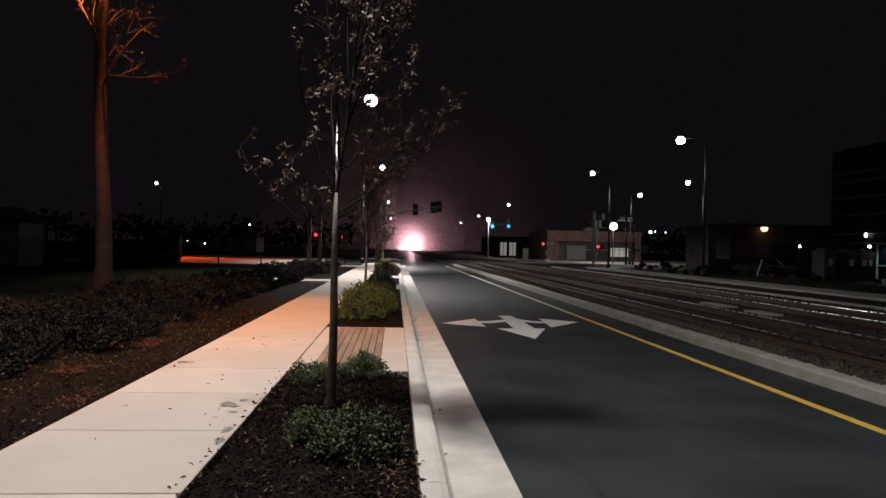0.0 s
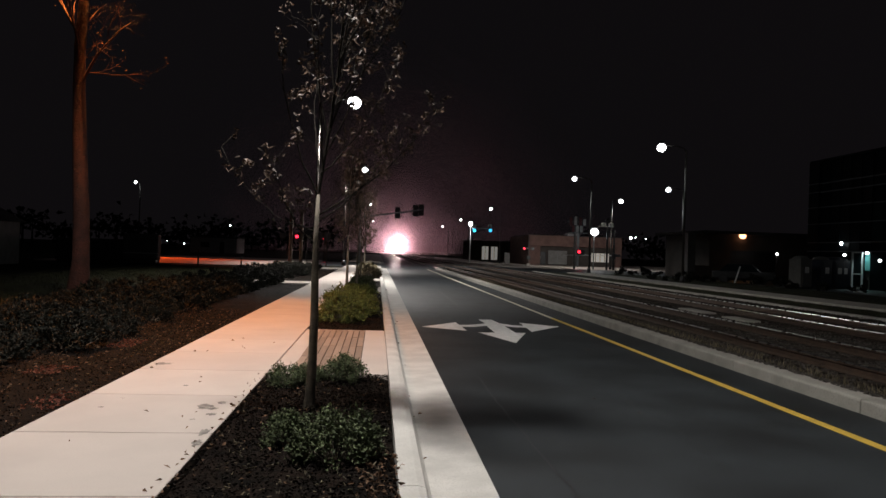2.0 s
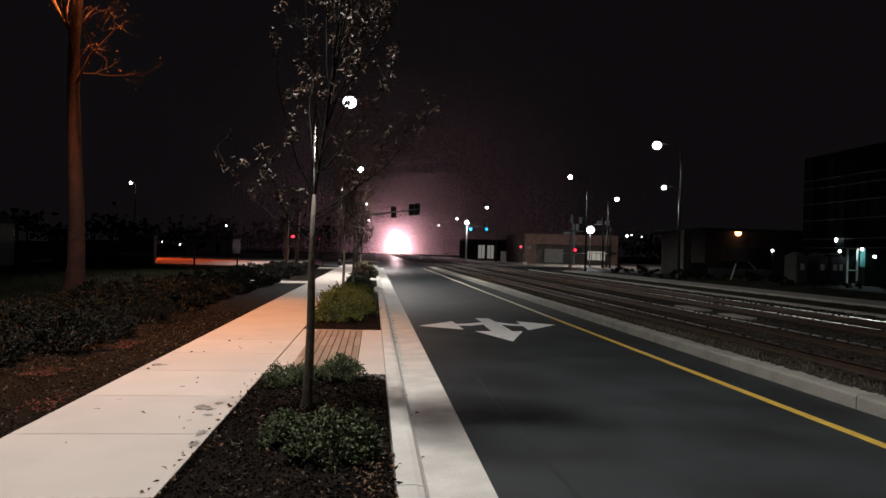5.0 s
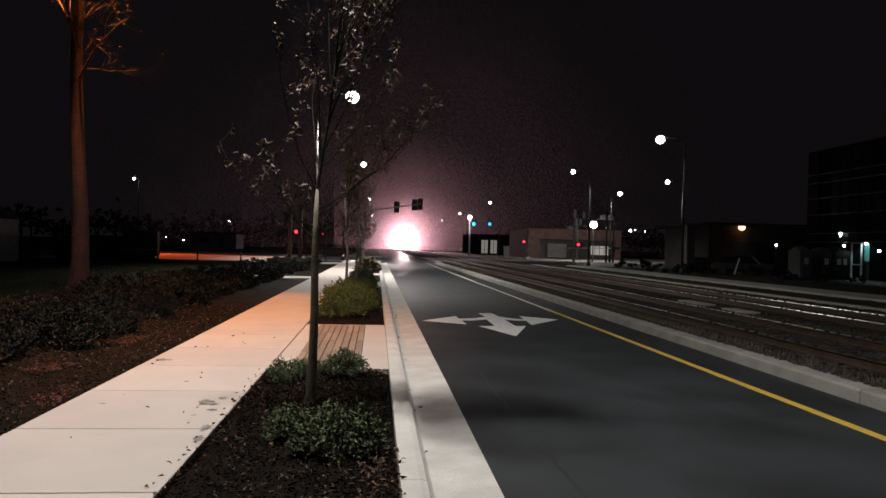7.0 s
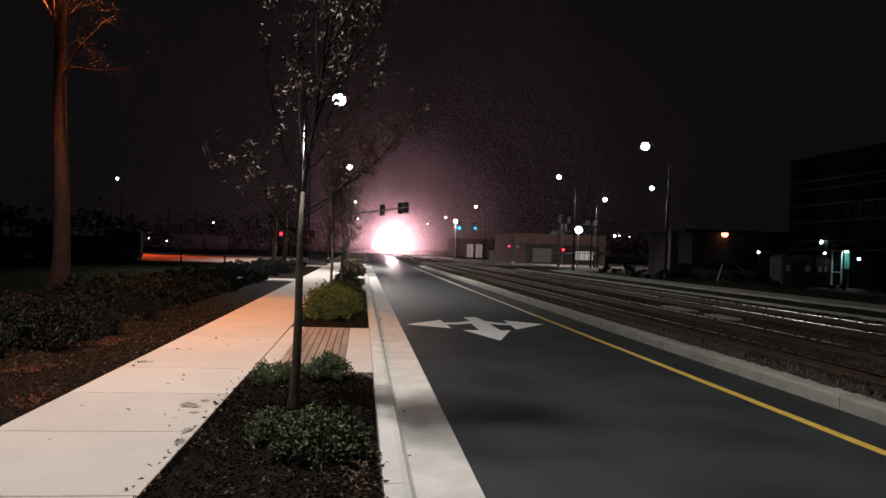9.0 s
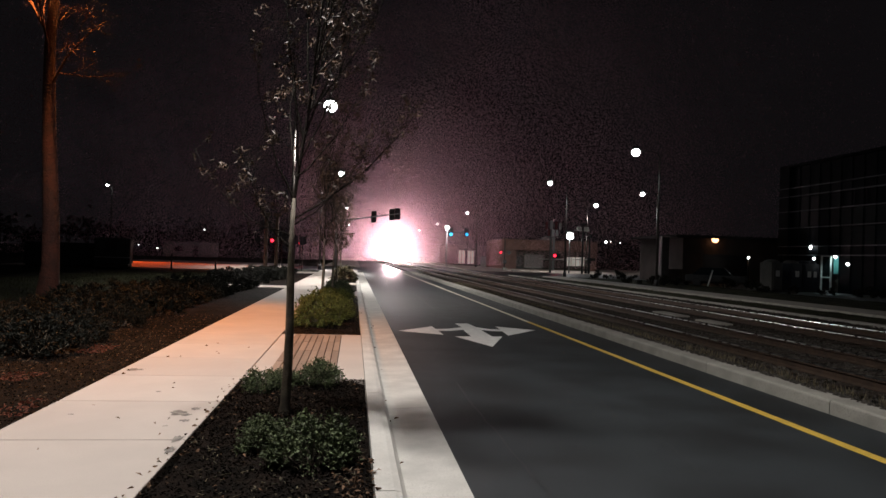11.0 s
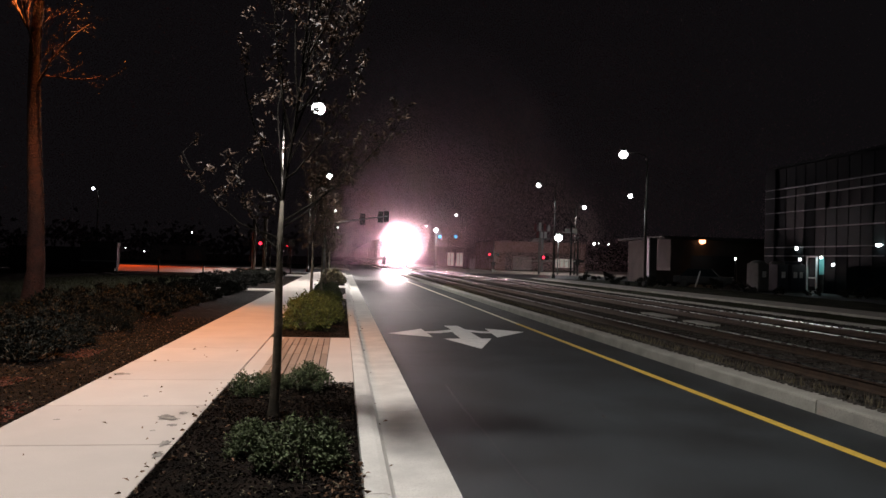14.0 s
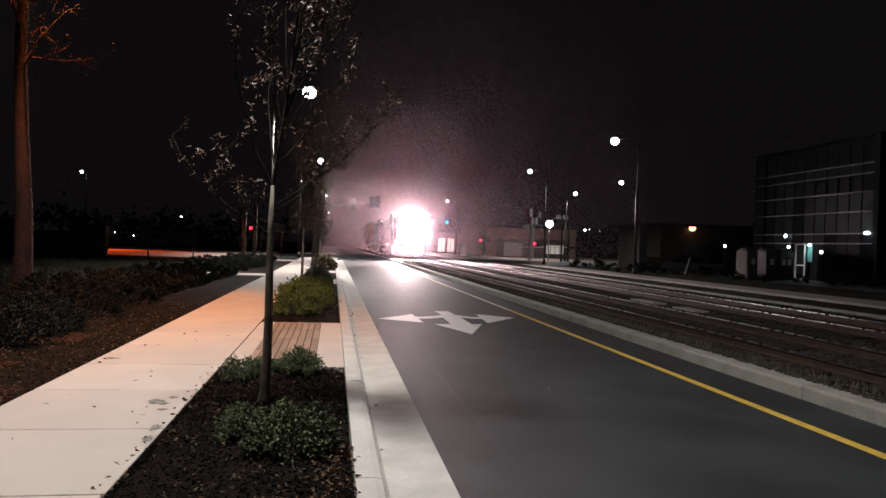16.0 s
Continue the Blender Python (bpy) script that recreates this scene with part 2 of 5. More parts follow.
# three-way arrow: stem, two bent arms and three heads
ARROW = [
    [(2.47, 16.6), (2.80, 16.66), (2.86, 15.6), (2.86, 14.0), (2.42, 13.94), (2.44, 15.0), (2.50, 15.7)],
    [(2.07, 13.9), (3.08, 14.01), (2.54, 12.36)],
    [(2.55, 15.75), (2.48, 15.2), (2.15, 14.92), (1.80, 14.86), (1.80, 15.22), (2.15, 15.36)],
    [(1.83, 15.8), (1.88, 14.12), (0.99, 14.72)],
    [(2.80, 15.85), (2.82, 15.25), (3.05, 15.02), (3.34, 14.98), (3.34, 15.32), (3.10, 15.42)],
    [(3.35, 16.03), (3.24, 14.18), (4.13, 15.36)],
]
_v, _f = [], []
for poly in ARROW:
    base = len(_v)
    h = 0.004 + 0.0006 * len(_f)
    _v += [(x, y, h) for x, y in poly]
    _f.append(tuple(range(base, base + len(poly))))
setting("arrow_marking", mesh_of("arrow_marking", _v, _f, PAINT), PAINT, "white three-way lane arrow painted on asphalt", "road marking")


def slabs(name, parent, x0, x1, y0, y1, z0, z1, step, material, bevel=0.008, gap=0.013):
    """A row of cast slabs with recessed joints."""
    n = max(1, round((y1 - y0) / step))
    d = (y1 - y0) / n
    me = None
    for i in range(n):
        if me is None:
            ob = part(name, box(x0, x1, -d / 2 + gap / 2, d / 2 - gap / 2, z0, z1, bevel), material, parent)
            me = ob.data
        else:
            ob = part(name, me, material, parent)
        ob.location.y = y0 + (i + 0.5) * d


WALK = thing("sidewalk", pose(0, 0, 0), "pale concrete sidewalk of cast slabs", "sidewalk", kind="structure")
part("bed", box(-2.66, -1.22, -20, 62, -0.1, 0.125), MULCH, WALK)
slabs("slab", WALK, -2.675, -1.215, -20, 4.11, 0.0, 0.15, 1.37, CONCRETE)
slabs("slab", WALK, -2.675, -1.215, 4.11, 62, 0.0, 0.15, 1.37, CONCRETE)
slabs("slab", WALK, -1.205, 0.175, 8.15, 12.6, 0.0, 0.145, 4.4, CONCRETE)
slabs("slab", WALK, -1.205, 0.175, 24.2, 27.4, 0.0, 0.145, 3.2, CONCRETE)
slabs("slab", WALK, -1.205, 0.175, 33.0, 35.2, 0.0, 0.145, 2.2, CONCRETE)
slabs("slab", WALK, -1.205, 0.175, 40.2, 62, 0.0, 0.145, 3.0, CONCRETE)
slabs("side_path", WALK, -6.0, -2.685, 28.6, 30.4, 0.0, 0.146, 1.8, CONCRETE)
slabs("side_path", WALK, -9.0, -2.685, 50.0, 53.0, 0.0, 0.146, 3.0, CONCRETE)
slabs("slab", WALK, -3.4, -1.4, 86, 220, 0.0, 0.15, 6.0, CONCRETE)
slabs("slab", WALK, -1.39, 0.175, 86, 220, 0.0, 0.15, 6.0, CONCRETE)

PANEL = thing("paver_panel", pose(-0.565, 10.35, 0.145), "brown slatted paver panel set in pale concrete", "paving", kind="structure")
part("frame", box(-0.40, 0.40, -2.08, 2.08, -0.02, 0.004), MULCH, PANEL)
_me = None
for i in range(8):
    for j in range(4):
        if _me is None:
            ob = part("paver", box(-0.044, 0.044, -0.505, 0.505, 0, 0.016, 0.003), PAVER, PANEL)
            _me = ob.data
        else:
            ob = part("paver", _me, PAVER, PANEL)
        ob.location = (-0.35 + i * 0.1, -1.54 + j * 1.026, 0.004 + 0.003 * ((i * 7 + j * 3) % 4) / 4)

KERBS = thing("kerb", pose(0, 0, 0), "pale concrete kerb and gutter pan", "kerb", kind="structure")


def profile_run(name, parent, outline, y0, y1, step, material, gap=0.008):
    """Kerb stones of one cross-section laid end to end."""
    n = max(1, round((y1 - y0) / step))
    d = (y1 - y0) / n
    k = len(outline)
    verts = [(x, s * (d / 2 - gap / 2), z) for s in (-1, 1) for x, z in outline]
    faces = [tuple(range(k)), tuple(range(2 * k - 1, k - 1, -1))] + [(i, k + i, k + (i + 1) % k, (i + 1) % k) for i in range(k)]
    me = mesh_of(name, verts, faces, material)
    for i in range(n):
        ob = part(name, me, material, parent)
        ob.location.y = y0 + (i + 0.5) * d


# rolled kerb: back, rounded top, sloped face, shallow pan
ROLLED = [(0.18, -0.2), (0.18, 0.15), (0.30, 0.152), (0.345, 0.14), (0.362, 0.115), (0.372, 0.06), (0.385, 0.018), (0.41, -0.006), (0.50, -0.012), (0.85, 0.006), (0.85, -0.2)]
profile_run("kerb_stone", KERBS, ROLLED, -20, 62, 3.04, KERB)
profile_run("kerb_stone", KERBS, ROLLED, 86, 220, 6.0, KERB)
MEDIAN = thing("track_kerb", pose(0, 0, 0), "weathered concrete kerb along the railway ballast", "kerb", kind="structure")
STRAIGHT = [(5.27, -0.2), (5.275, 0.13), (5.285, 0.15), (5.31, 0.158), (5.58, 0.16), (5.61, 0.15), (5.615, -0.2)]
profile_run("kerb_stone", MEDIAN, STRAIGHT, -20, 64, 2.7, OLD_KERB, 0.014)
profile_run("kerb_stone", MEDIAN, STRAIGHT, 84, 260, 7.0, OLD_KERB, 0.014)


def lumpy(name, x0, x1, y0, y1, z, step, amp, material, label, category, seed, edge=0.0):
    """A bed of uneven height."""
    nx, ny = max(2, int((x1 - x0) / step)), max(2, int((y1 - y0) / step))
    verts, faces = [], []
    for j in range(ny + 1):
        for i in range(nx + 1):
            x, y = x0 + (x1 - x0) * i / nx, y0 + (y1 - y0) * j / ny
            drop = edge if i in (0, nx) or j in (0, ny) else 0
            verts.append((x, y, z - drop + amp * noise.noise((x * 1.7 + seed, y * 1.7, 0)) + 0.5 * amp * noise.noise((x * 6, y * 6 + seed, 3))))
    for j in range(ny):
        for i in range(nx):
            a = j * (nx + 1) + i
            faces.append((a, a + 1, a + nx + 2, a + nx + 1))
    return setting(name, mesh_of(name, verts, faces, material, smooth=True), material, label, category)


BEDS = ((-6.0, 8.15), (12.6, 24.2), (27.4, 33.0), (35.2, 40.2))
for y0, y1 in BEDS:
    lumpy("planting_bed", -1.205, 0.175, y0, y1, 0.135, 0.12, 0.03, MULCH, "dark mulch planting bed between sidewalk and kerb", "planting bed", 3, 0.06)
lumpy("planting_bed", -8.2, -2.68, -8, 28.6, 0.12, 0.22, 0.035, MULCH, "dark mulch bed beside the sidewalk", "planting bed", 5, 0.05)
lumpy("planting_bed", -8.2, -2.68, 30.4, 50, 0.12, 0.3, 0.035, MULCH, "dark mulch bed beside the sidewalk", "planting bed", 6, 0.05)
lumpy("ballast", 5.612, 14.2, -20, 63.5, 0.06, 0.22, 0.05, BALLAST, "dark crushed-stone railway ballast", "ballast", 8, 0.0)
lumpy("ballast", 5.612, 14.2, 85, 640, 0.06, 0.8, 0.05, BALLAST, "dark crushed-stone railway ballast", "ballast", 9, 0.0)
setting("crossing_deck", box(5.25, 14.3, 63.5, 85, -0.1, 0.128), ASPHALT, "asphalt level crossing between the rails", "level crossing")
lumpy("verge", 14.5, 17.5, -20, 64, 0.03, 0.4, 0.03, SOIL, "bare gravel verge beyond the tracks", "verge", 12, 0.0)

FAR_KERB = thing("far_kerb", pose(0, 0, 0), "worn concrete kerb beyond the tracks", "kerb", kind="structure")
profile_run("kerb_stone", FAR_KERB, [(14.2, -0.2), (14.2, 0.12), (14.22, 0.14), (14.45, 0.14), (14.47, 0.12), (14.47, -0.2)], -10, 63, 4.0, OLD_KERB)
FAR_WALK = thing("far_sidewalk", pose(0, 0, 0), "grey concrete sidewalk beyond the tracks", "sidewalk", kind="structure")
slabs("slab", FAR_WALK, 17.5, 19.6, -10, 63, -0.05, 0.12, 2.2, OLD_KERB)
slabs("slab", FAR_WALK, 14.6, 19.6, 85, 180, -0.05, 0.12, 5.0, CONCRETE)
lumpy("lawn", 19.62, 26.0, -10, 63, 0.06, 0.6, 0.06, SOIL, "dark lawn strip before the buildings", "lawn", 14, 0.0)
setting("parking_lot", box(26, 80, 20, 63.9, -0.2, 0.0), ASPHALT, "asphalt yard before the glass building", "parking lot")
setting("parking_lot", box(20, 90, 84.1, 140, -0.2, 0.0), CONCRETE, "pale concrete forecourt before the brick building", "parking lot")
setting("parking_lot", box(-26, -6.8, 55.5, 92, -0.2, 0.03), CONCRETE, "lot lit orange by a sodium lamp", "parking lot")



def railway(cx, y0, y1):
    """Two rails on timber sleepers."""
    track = thing("railway_track", pose(cx, 0, 0), "steel rails on dark timber sleepers", "railway track", "railway tracks", "structure")
    foot = [(-0.07, 0.0), (-0.07, 0.012), (-0.015, 0.03), (-0.012, 0.10), (-0.036, 0.115), (-0.036, 0.138), (-0.034, 0.144), (-0.028, 0.1485), (-0.018, 0.151), (-0.006, 0.152), (0.006, 0.152), (0.018, 0.151), (0.028, 0.1485), (0.034, 0.144), (0.036, 0.138), (0.036, 0.115), (0.012, 0.10), (0.015, 0.03), (0.07, 0.012), (0.07, 0.0)]
    k = len(foot)
    verts = [(x, y, z) for y in (y0, y1) for x, z in foot]
    faces = [tuple(range(k)), tuple(range(2 * k - 1, k - 1, -1))] + [(i, k + i, k + (i + 1) % k, (i + 1) % k) for i in range(k)]
    idx = [0, 0] + [1 if 5 <= i <= 13 else 0 for i in range(k)]
    me = mesh_of("rail", verts, faces, [RAIL_SIDE, RAIL_TOP], idx)
    for s in (-1, 1):
        ob = part("rail", me, None, track)
        ob.location.x = s * 0.7525
    rng = random.Random(int(cx * 10))
    sleeper = None
    y = max(y0, 4.0)
    while y < min(y1, 120):
        if not 63.5 < y < 85:
            if sleeper is None:
                ob = part("sleeper", box(-1.28, 1.28, -0.115, 0.115, -0.12, 0.0, 0.012), SLEEPER, track)
                sleeper = ob.data
            else:
                ob = part("sleeper", sleeper, SLEEPER, track)
            ob.location = (rng.uniform(-0.03, 0.03), y, rng.uniform(-0.006, 0.012))
            ob.rotation_euler.z = rng.uniform(-0.012, 0.012)
        y += 0.54
    track.location.z = 0.1
    return track


railway(7.34, -20, 640)
railway(11.05, -20, 640)
for y0, y1 in ((18.9, 20.5), (16.6, 17.8)):
    tagged(part("concrete_pad", box(9.2, 9.62, y0, y1, 0.06, 0.14, 0.015), OLD_KERB, None), "pale concrete pad lying between the tracks", "concrete pad", "pads between the tracks")


def crack(points, width, seed):
    """A sealed crack wandering over the asphalt."""
    rng = random.Random(seed)
    v, f = [], []
    for (xa, ya), (xb, yb) in zip(points, points[1:]):
        for k in range(12):
            s = k / 12
            x, y, w = xa + (xb - xa) * s + rng.uniform(-0.015, 0.015), ya + (yb - ya) * s, width * rng.uniform(0.4, 1.3)
            v += [(x - w, y, 0.003), (x + w, y, 0.003)]
    f = [(2 * k, 2 * k + 1, 2 * k + 3, 2 * k + 2) for k in range(len(v) // 2 - 1)]
    return setting("sealed_crack", mesh_of("sealed_crack", v, f, TAR), TAR, "thin tar-sealed crack in the asphalt", "road crack")


crack([(1.42, 3.0), (1.38, 4.9), (1.33, 7.3), (1.36, 9.0)], 0.012, 1)
crack([(2.7, 5.0), (2.86, 6.2), (2.78, 7.0), (2.95, 8.5)], 0.005, 2)
crack([(0.9, 9.0), (1.4, 9.15), (2.2, 9.05)], 0.005, 3)
crack([(0.87, 19.0), (2.4, 19.2), (4.3, 18.9)], 0.008, 4)
for k, (x1, y) in enumerate(((2.3, 22.4), (2.6, 26.2), (4.3, 31.5), (2.4, 35.0), (4.3, 40.5), (2.5, 46.0))):
    crack([(0.87, y), (x1 * 0.6, y + 0.12), (x1, y - 0.05)], 0.035, 7 + k)
crack([(2.45, 21.0), (2.6, 30.0), (2.5, 44.0)], 0.02, 17)


# ---- street lamps ----
def street_lamp(x, y, side, height=9.2, reach=1.75, power=2400, lens=None, group="street lamps", shine=True, tone=LED, label="tall dark street lamp with a white LED head", bulb=1.0, cone=148):
    """Tapered pole with a short arm and a round-nosed luminaire; side is the way that the arm points."""
    lamp = thing("street_lamp", pose(x, y, 0), label, "street lamp", group)
    part("base", rod((0, 0, 0), (0, 0, 0.5), 0.19, 0.16, 14), BLACK, lamp)
    part("pole", rod((0, 0, 0.45), (0, 0, height - 0.15), 0.10, 0.06, 14), BRONZE, lamp)
    v, f = [], []
    tube(v, f, [(0, 0, height - 0.3), (side * 0.15, 0, height - 0.02), (side * 0.6, 0, height + 0.12), (side * (reach - 0.3), 0, height + 0.13)], [0.04, 0.038, 0.034, 0.03], 8)
    part("arm", mesh_of("arm", v, f, BRONZE, smooth=True), BRONZE, lamp)
    head = part("luminaire", ball(side * reach, 0, height + 0.3, 0.27, 0.25, 0.13), BLACK, lamp)
    # lens ball oversized, its shape takes in the lamp's bloom
    part("lens", ball(side * reach, 0, height - 0.02, 0.36 * bulb, 0.36 * bulb, 0.33 * bulb), lens or LENS, head, "glowing white lens")
    # white plate added to paint the lit lower stretch of this pole
    if side > 0 and 30 < y < 40:
        part("notice_plate", box(-0.11, 0.11, -0.125, -0.11, 1.5, 2.45, 0.004), SIGN_WHITE, lamp, "white plate painting the bright stretch of the pole")
    if shine:
        spot(x + side * reach, y, height - 0.42, power, tone, aim=(x + side * (reach + (1.2 if y < 10 else 1.3)), y, 0), cone=cone, blend=0.35, size=0.3)
    return lamp


LEFT_LAMPS = (-24.7, 36.3, 66.9, 118.0, 185.0)
for y in LEFT_LAMPS:
    street_lamp(-3.2, y, 1, power=8500 if y < 0 else 7200 if y < 50 else 9500, shine=y < 100, bulb=0.95 if y < 50 else 0.75 if y < 100 else 0.5, cone=144)
street_lamp(-3.6, 6.1, 1, reach=2.15, power=3750, cone=164)
for y in (45.6, 66.6, 117.0, 160.0, 205.0):
    street_lamp(20.7, y, -1, tone=COOL, power=140 if y < 50 else 500, shine=y < 100, bulb=0.82 if y < 50 else 0.62)
street_lamp(33.0, 73.0, -1, group="yard lamps", tone=COOL, power=700, bulb=0.7, cone=165)
street_lamp(31.0, 90.4, 1, group="yard lamps", reach=1.2, power=900, bulb=0.8)
street_lamp(-30.4, 92.0, -1, group="yard lamps", reach=0.6, shine=False, bulb=0.5)
street_lamp(-35.0, 172.0, -1, height=6.3, group="yard lamps", reach=0.6, shine=False, bulb=0.5)


# ---- trees and shrubs ----
def branch(v, f, tips, p, way, length, radius, level, rng, sides=6, droop=0.0, spread=0.7, kids=4, shrink=(0.45, 0.65), wander=0.2):
    """A limb that bends, tapers and forks; its twig ends are collected in tips."""
    n = 5
    pts, radii, w = [Vector(p)], [radius], Vector(way).normalized()
    for i in range(n):
        w = (w + Vector((rng.uniform(-1, 1), rng.uniform(-1, 1), rng.uniform(-1, 1) - droop)) * wander).normalized()
        pts.append(pts[-1] + w * length / n)
        radii.append(radius * (1 - 0.75 * (i + 1) / n))
    tube(v, f, pts, radii, sides)
    if level == 0:
        tips += [(pts[-1], w), (pts[-2], w), (pts[-3], w)]
        return
    for k in range(kids):
        i = rng.randint(1, n)
        out = Vector((rng.uniform(-1, 1), rng.uniform(-1, 1), rng.uniform(-0.3, 0.8))).normalized()
        branch(v, f, tips, pts[i], (w + out * spread).normalized(), length * rng.uniform(*shrink), max(0.0016, radii[i] * 0.6), level - 1, rng, max(4, sides - 1), droop, spread, kids, (0.4, 0.6), wander)


def limb(v, f, tips, p, end, bow, radius, rng, twigs, reach=0.22):
    """A bowed limb with side twigs; bow pushes its middle outwards and down."""
    p, end = Vector(p), Vector(end)
    mid = p.lerp(end, 0.5) + Vector(bow)
    pts = []
    for k in range(10):
        q = k / 9
        w = p * (1 - q) ** 2 + mid * 2 * q * (1 - q) + end * q * q
        pts.append(w + Vector((rng.uniform(-1, 1), rng.uniform(-1, 1), rng.uniform(-1, 1))) * 0.012)
    tube(v, f, pts, [radius * (1 - 0.7 * k / 9) for k in range(10)], 6)
    for k in range(twigs):
        i = min(9, 3 + int(7 * (k + rng.random()) / twigs))
        along = (pts[min(i + 1, 9)] - pts[i - 1]).normalized()
        out = Vector((rng.uniform(-1, 1), rng.uniform(-1, 1), rng.uniform(-0.2, 0.9))).normalized()
        branch(v, f, tips, pts[i], along * 0.7 + out, reach * rng.uniform(0.5, 1.1), radius * 0.35, 0 if k % 3 else 1, rng, 4, -0.1, 0.8, 3, (0.5, 0.8), 0.3)
    tips += [(pts[9], Vector((0, 0, 1))), (pts[8], Vector((0, 0, 1)))]


# limbs of a young tree: height on the stem, end (x, y, height), bow of the middle, radius, twigs
LIMB_PLAN = (
    (1.62, (-0.84, 0.10, 2.36), (-0.16, 0.0, -0.24), 0.008, 6),
    (1.50, (-0.34, -0.20, 2.22), (-0.12, 0.0, -0.10), 0.009, 15),
    (1.92, (-0.28, -0.15, 3.30), (-0.20, 0.0, 0.05), 0.010, 8),
    (1.78, (1.06, -0.10, 2.74), (0.10, 0.0, -0.18), 0.010, 22),
    (1.70, (0.62, 0.35, 2.55), (0.12, 0.1, -0.12), 0.009, 18),
    (2.15, (0.72, -0.25, 3.20), (0.10, 0.0, -0.12), 0.009, 18),
    (2.10, (-0.10, 0.50, 3.1), (-0.06, 0.1, 0.0), 0.009, 9),
    (2.30, (0.50, -0.70, 3.5), (0.10, -0.15, -0.1), 0.009, 13),
    (2.25, (0.02, -0.80, 3.3), (0.0, -0.2, -0.1), 0.009, 9),
    (2.50, (-0.10, 0.10, 4.35), (-0.12, 0.0, 0.0), 0.011, 17),
    (2.60, (0.24, -0.35, 4.6), (0.05, -0.1, 0.0), 0.011, 20),
    (2.55, (0.56, 0.15, 4.5), (0.16, 0.0, 0.0), 0.011, 22),
    (2.75, (0.84, 0.05, 4.10), (0.12, 0.0, -0.1), 0.010, 20),
    (2.70, (0.34, 0.50, 4.3), (0.05, 0.15, 0.0), 0.010, 18),
    (3.00, (0.46, -0.65, 4.4), (0.05, -0.15, -0.1), 0.009, 18),
    (2.90, (0.05, 0.25, 5.0), (-0.06, 0.0, 0.0), 0.011, 20),
    (3.10, (0.46, 0.0, 5.2), (0.06, 0.0, 0.0), 0.011, 22),
    (3.20, (0.78, -0.2, 4.8), (0.12, 0.0, 0.0), 0.010, 20),
    (3.05, (0.68, 0.40, 3.95), (0.10, 0.05, 0.0), 0.009, 17),
)


def sapling(x, y, height, seed, lean=(0.0, 0.0), turn=0.0):
    """Young street tree: a slim stem, bowed upswept limbs, curled leaves along the twigs."""
    rng = random.Random(seed)
    tree = thing("street_tree", pose(x, y, 0.13, 0, 0, turn), "slim young street tree with sparse curled leaves", "tree", "street trees")
    k = height / 5.6
    top = 4.7 * k
    stem = [Vector((lean[0] * z + 0.012 * math.sin(2.6 * z) + 0.09 * max(0.0, z - 1.9), lean[1] * z + 0.01 * math.cos(2.1 * z), z)) for z in [top * i / 12 for i in range(13)]]

    def on_stem(z):
        i = min(11, int(z / top * 12))
        return stem[i].lerp(stem[i + 1], z / top * 12 - i)

    v, f, tips = [], [], []
    tube(v, f, [stem[0]] + [stem[0].lerp(stem[1], 0.25)] + stem[1:6], (0.060, 0.046, 0.042, 0.038, 0.034, 0.025, 0.018), 12)
    part("trunk", mesh_of("trunk", v, f, BARK, smooth=True), BARK, tree)
    v, f = [], []
    # stem above the bark takes the twigs' dark colour, painting its fade into darkness
    tube(v, f, stem[5:], [0.014 * (1 - i / 8) + 0.003 for i in range(8)], 7)
    for z0, end, bow, radius, twigs in LIMB_PLAN:
        jig = Vector((rng.uniform(-0.05, 0.05), rng.uniform(-0.08, 0.08), rng.uniform(-0.05, 0.05)))
        limb(v, f, tips, on_stem(z0 * k), Vector(end) * k + jig, bow, radius, rng, twigs)
    part("branchwork", mesh_of("branchwork", v, f, TWIG, smooth=True), TWIG, tree)
    v, f = [], []
    for p, w in tips:
        if rng.random() < 0.62:
            for j in range(rng.randint(1, 4)):
                q = p + Vector((rng.uniform(-1, 1), rng.uniform(-1, 1), rng.uniform(-1, 1))) * 0.03
                leaf(v, f, q, (rng.uniform(-1, 1), rng.uniform(-1, 1), rng.uniform(-1.4, 0.4)), rng.uniform(0.03, 0.065), rng.uniform(0.016, 0.034), rng, 0.8)
    part("crown", mesh_of("crown", v, f, LEAF), LEAF, tree)
    return tree


sapling(-0.575, 6.45, 5.6, 4, (0.012, 0.0))
sapling(-0.80, 19.0, 5.4, 9, (0.02, 0.01), 70)
sapling(-0.70, 25.0, 5.2, 12, (0.0, 0.01), 150)
sapling(-0.7, 31.0, 5.5, 15, (0.01, 0.0), 220)
sapling(-0.7, 38.5, 5.0, 21, (0.0, 0.0), 300)


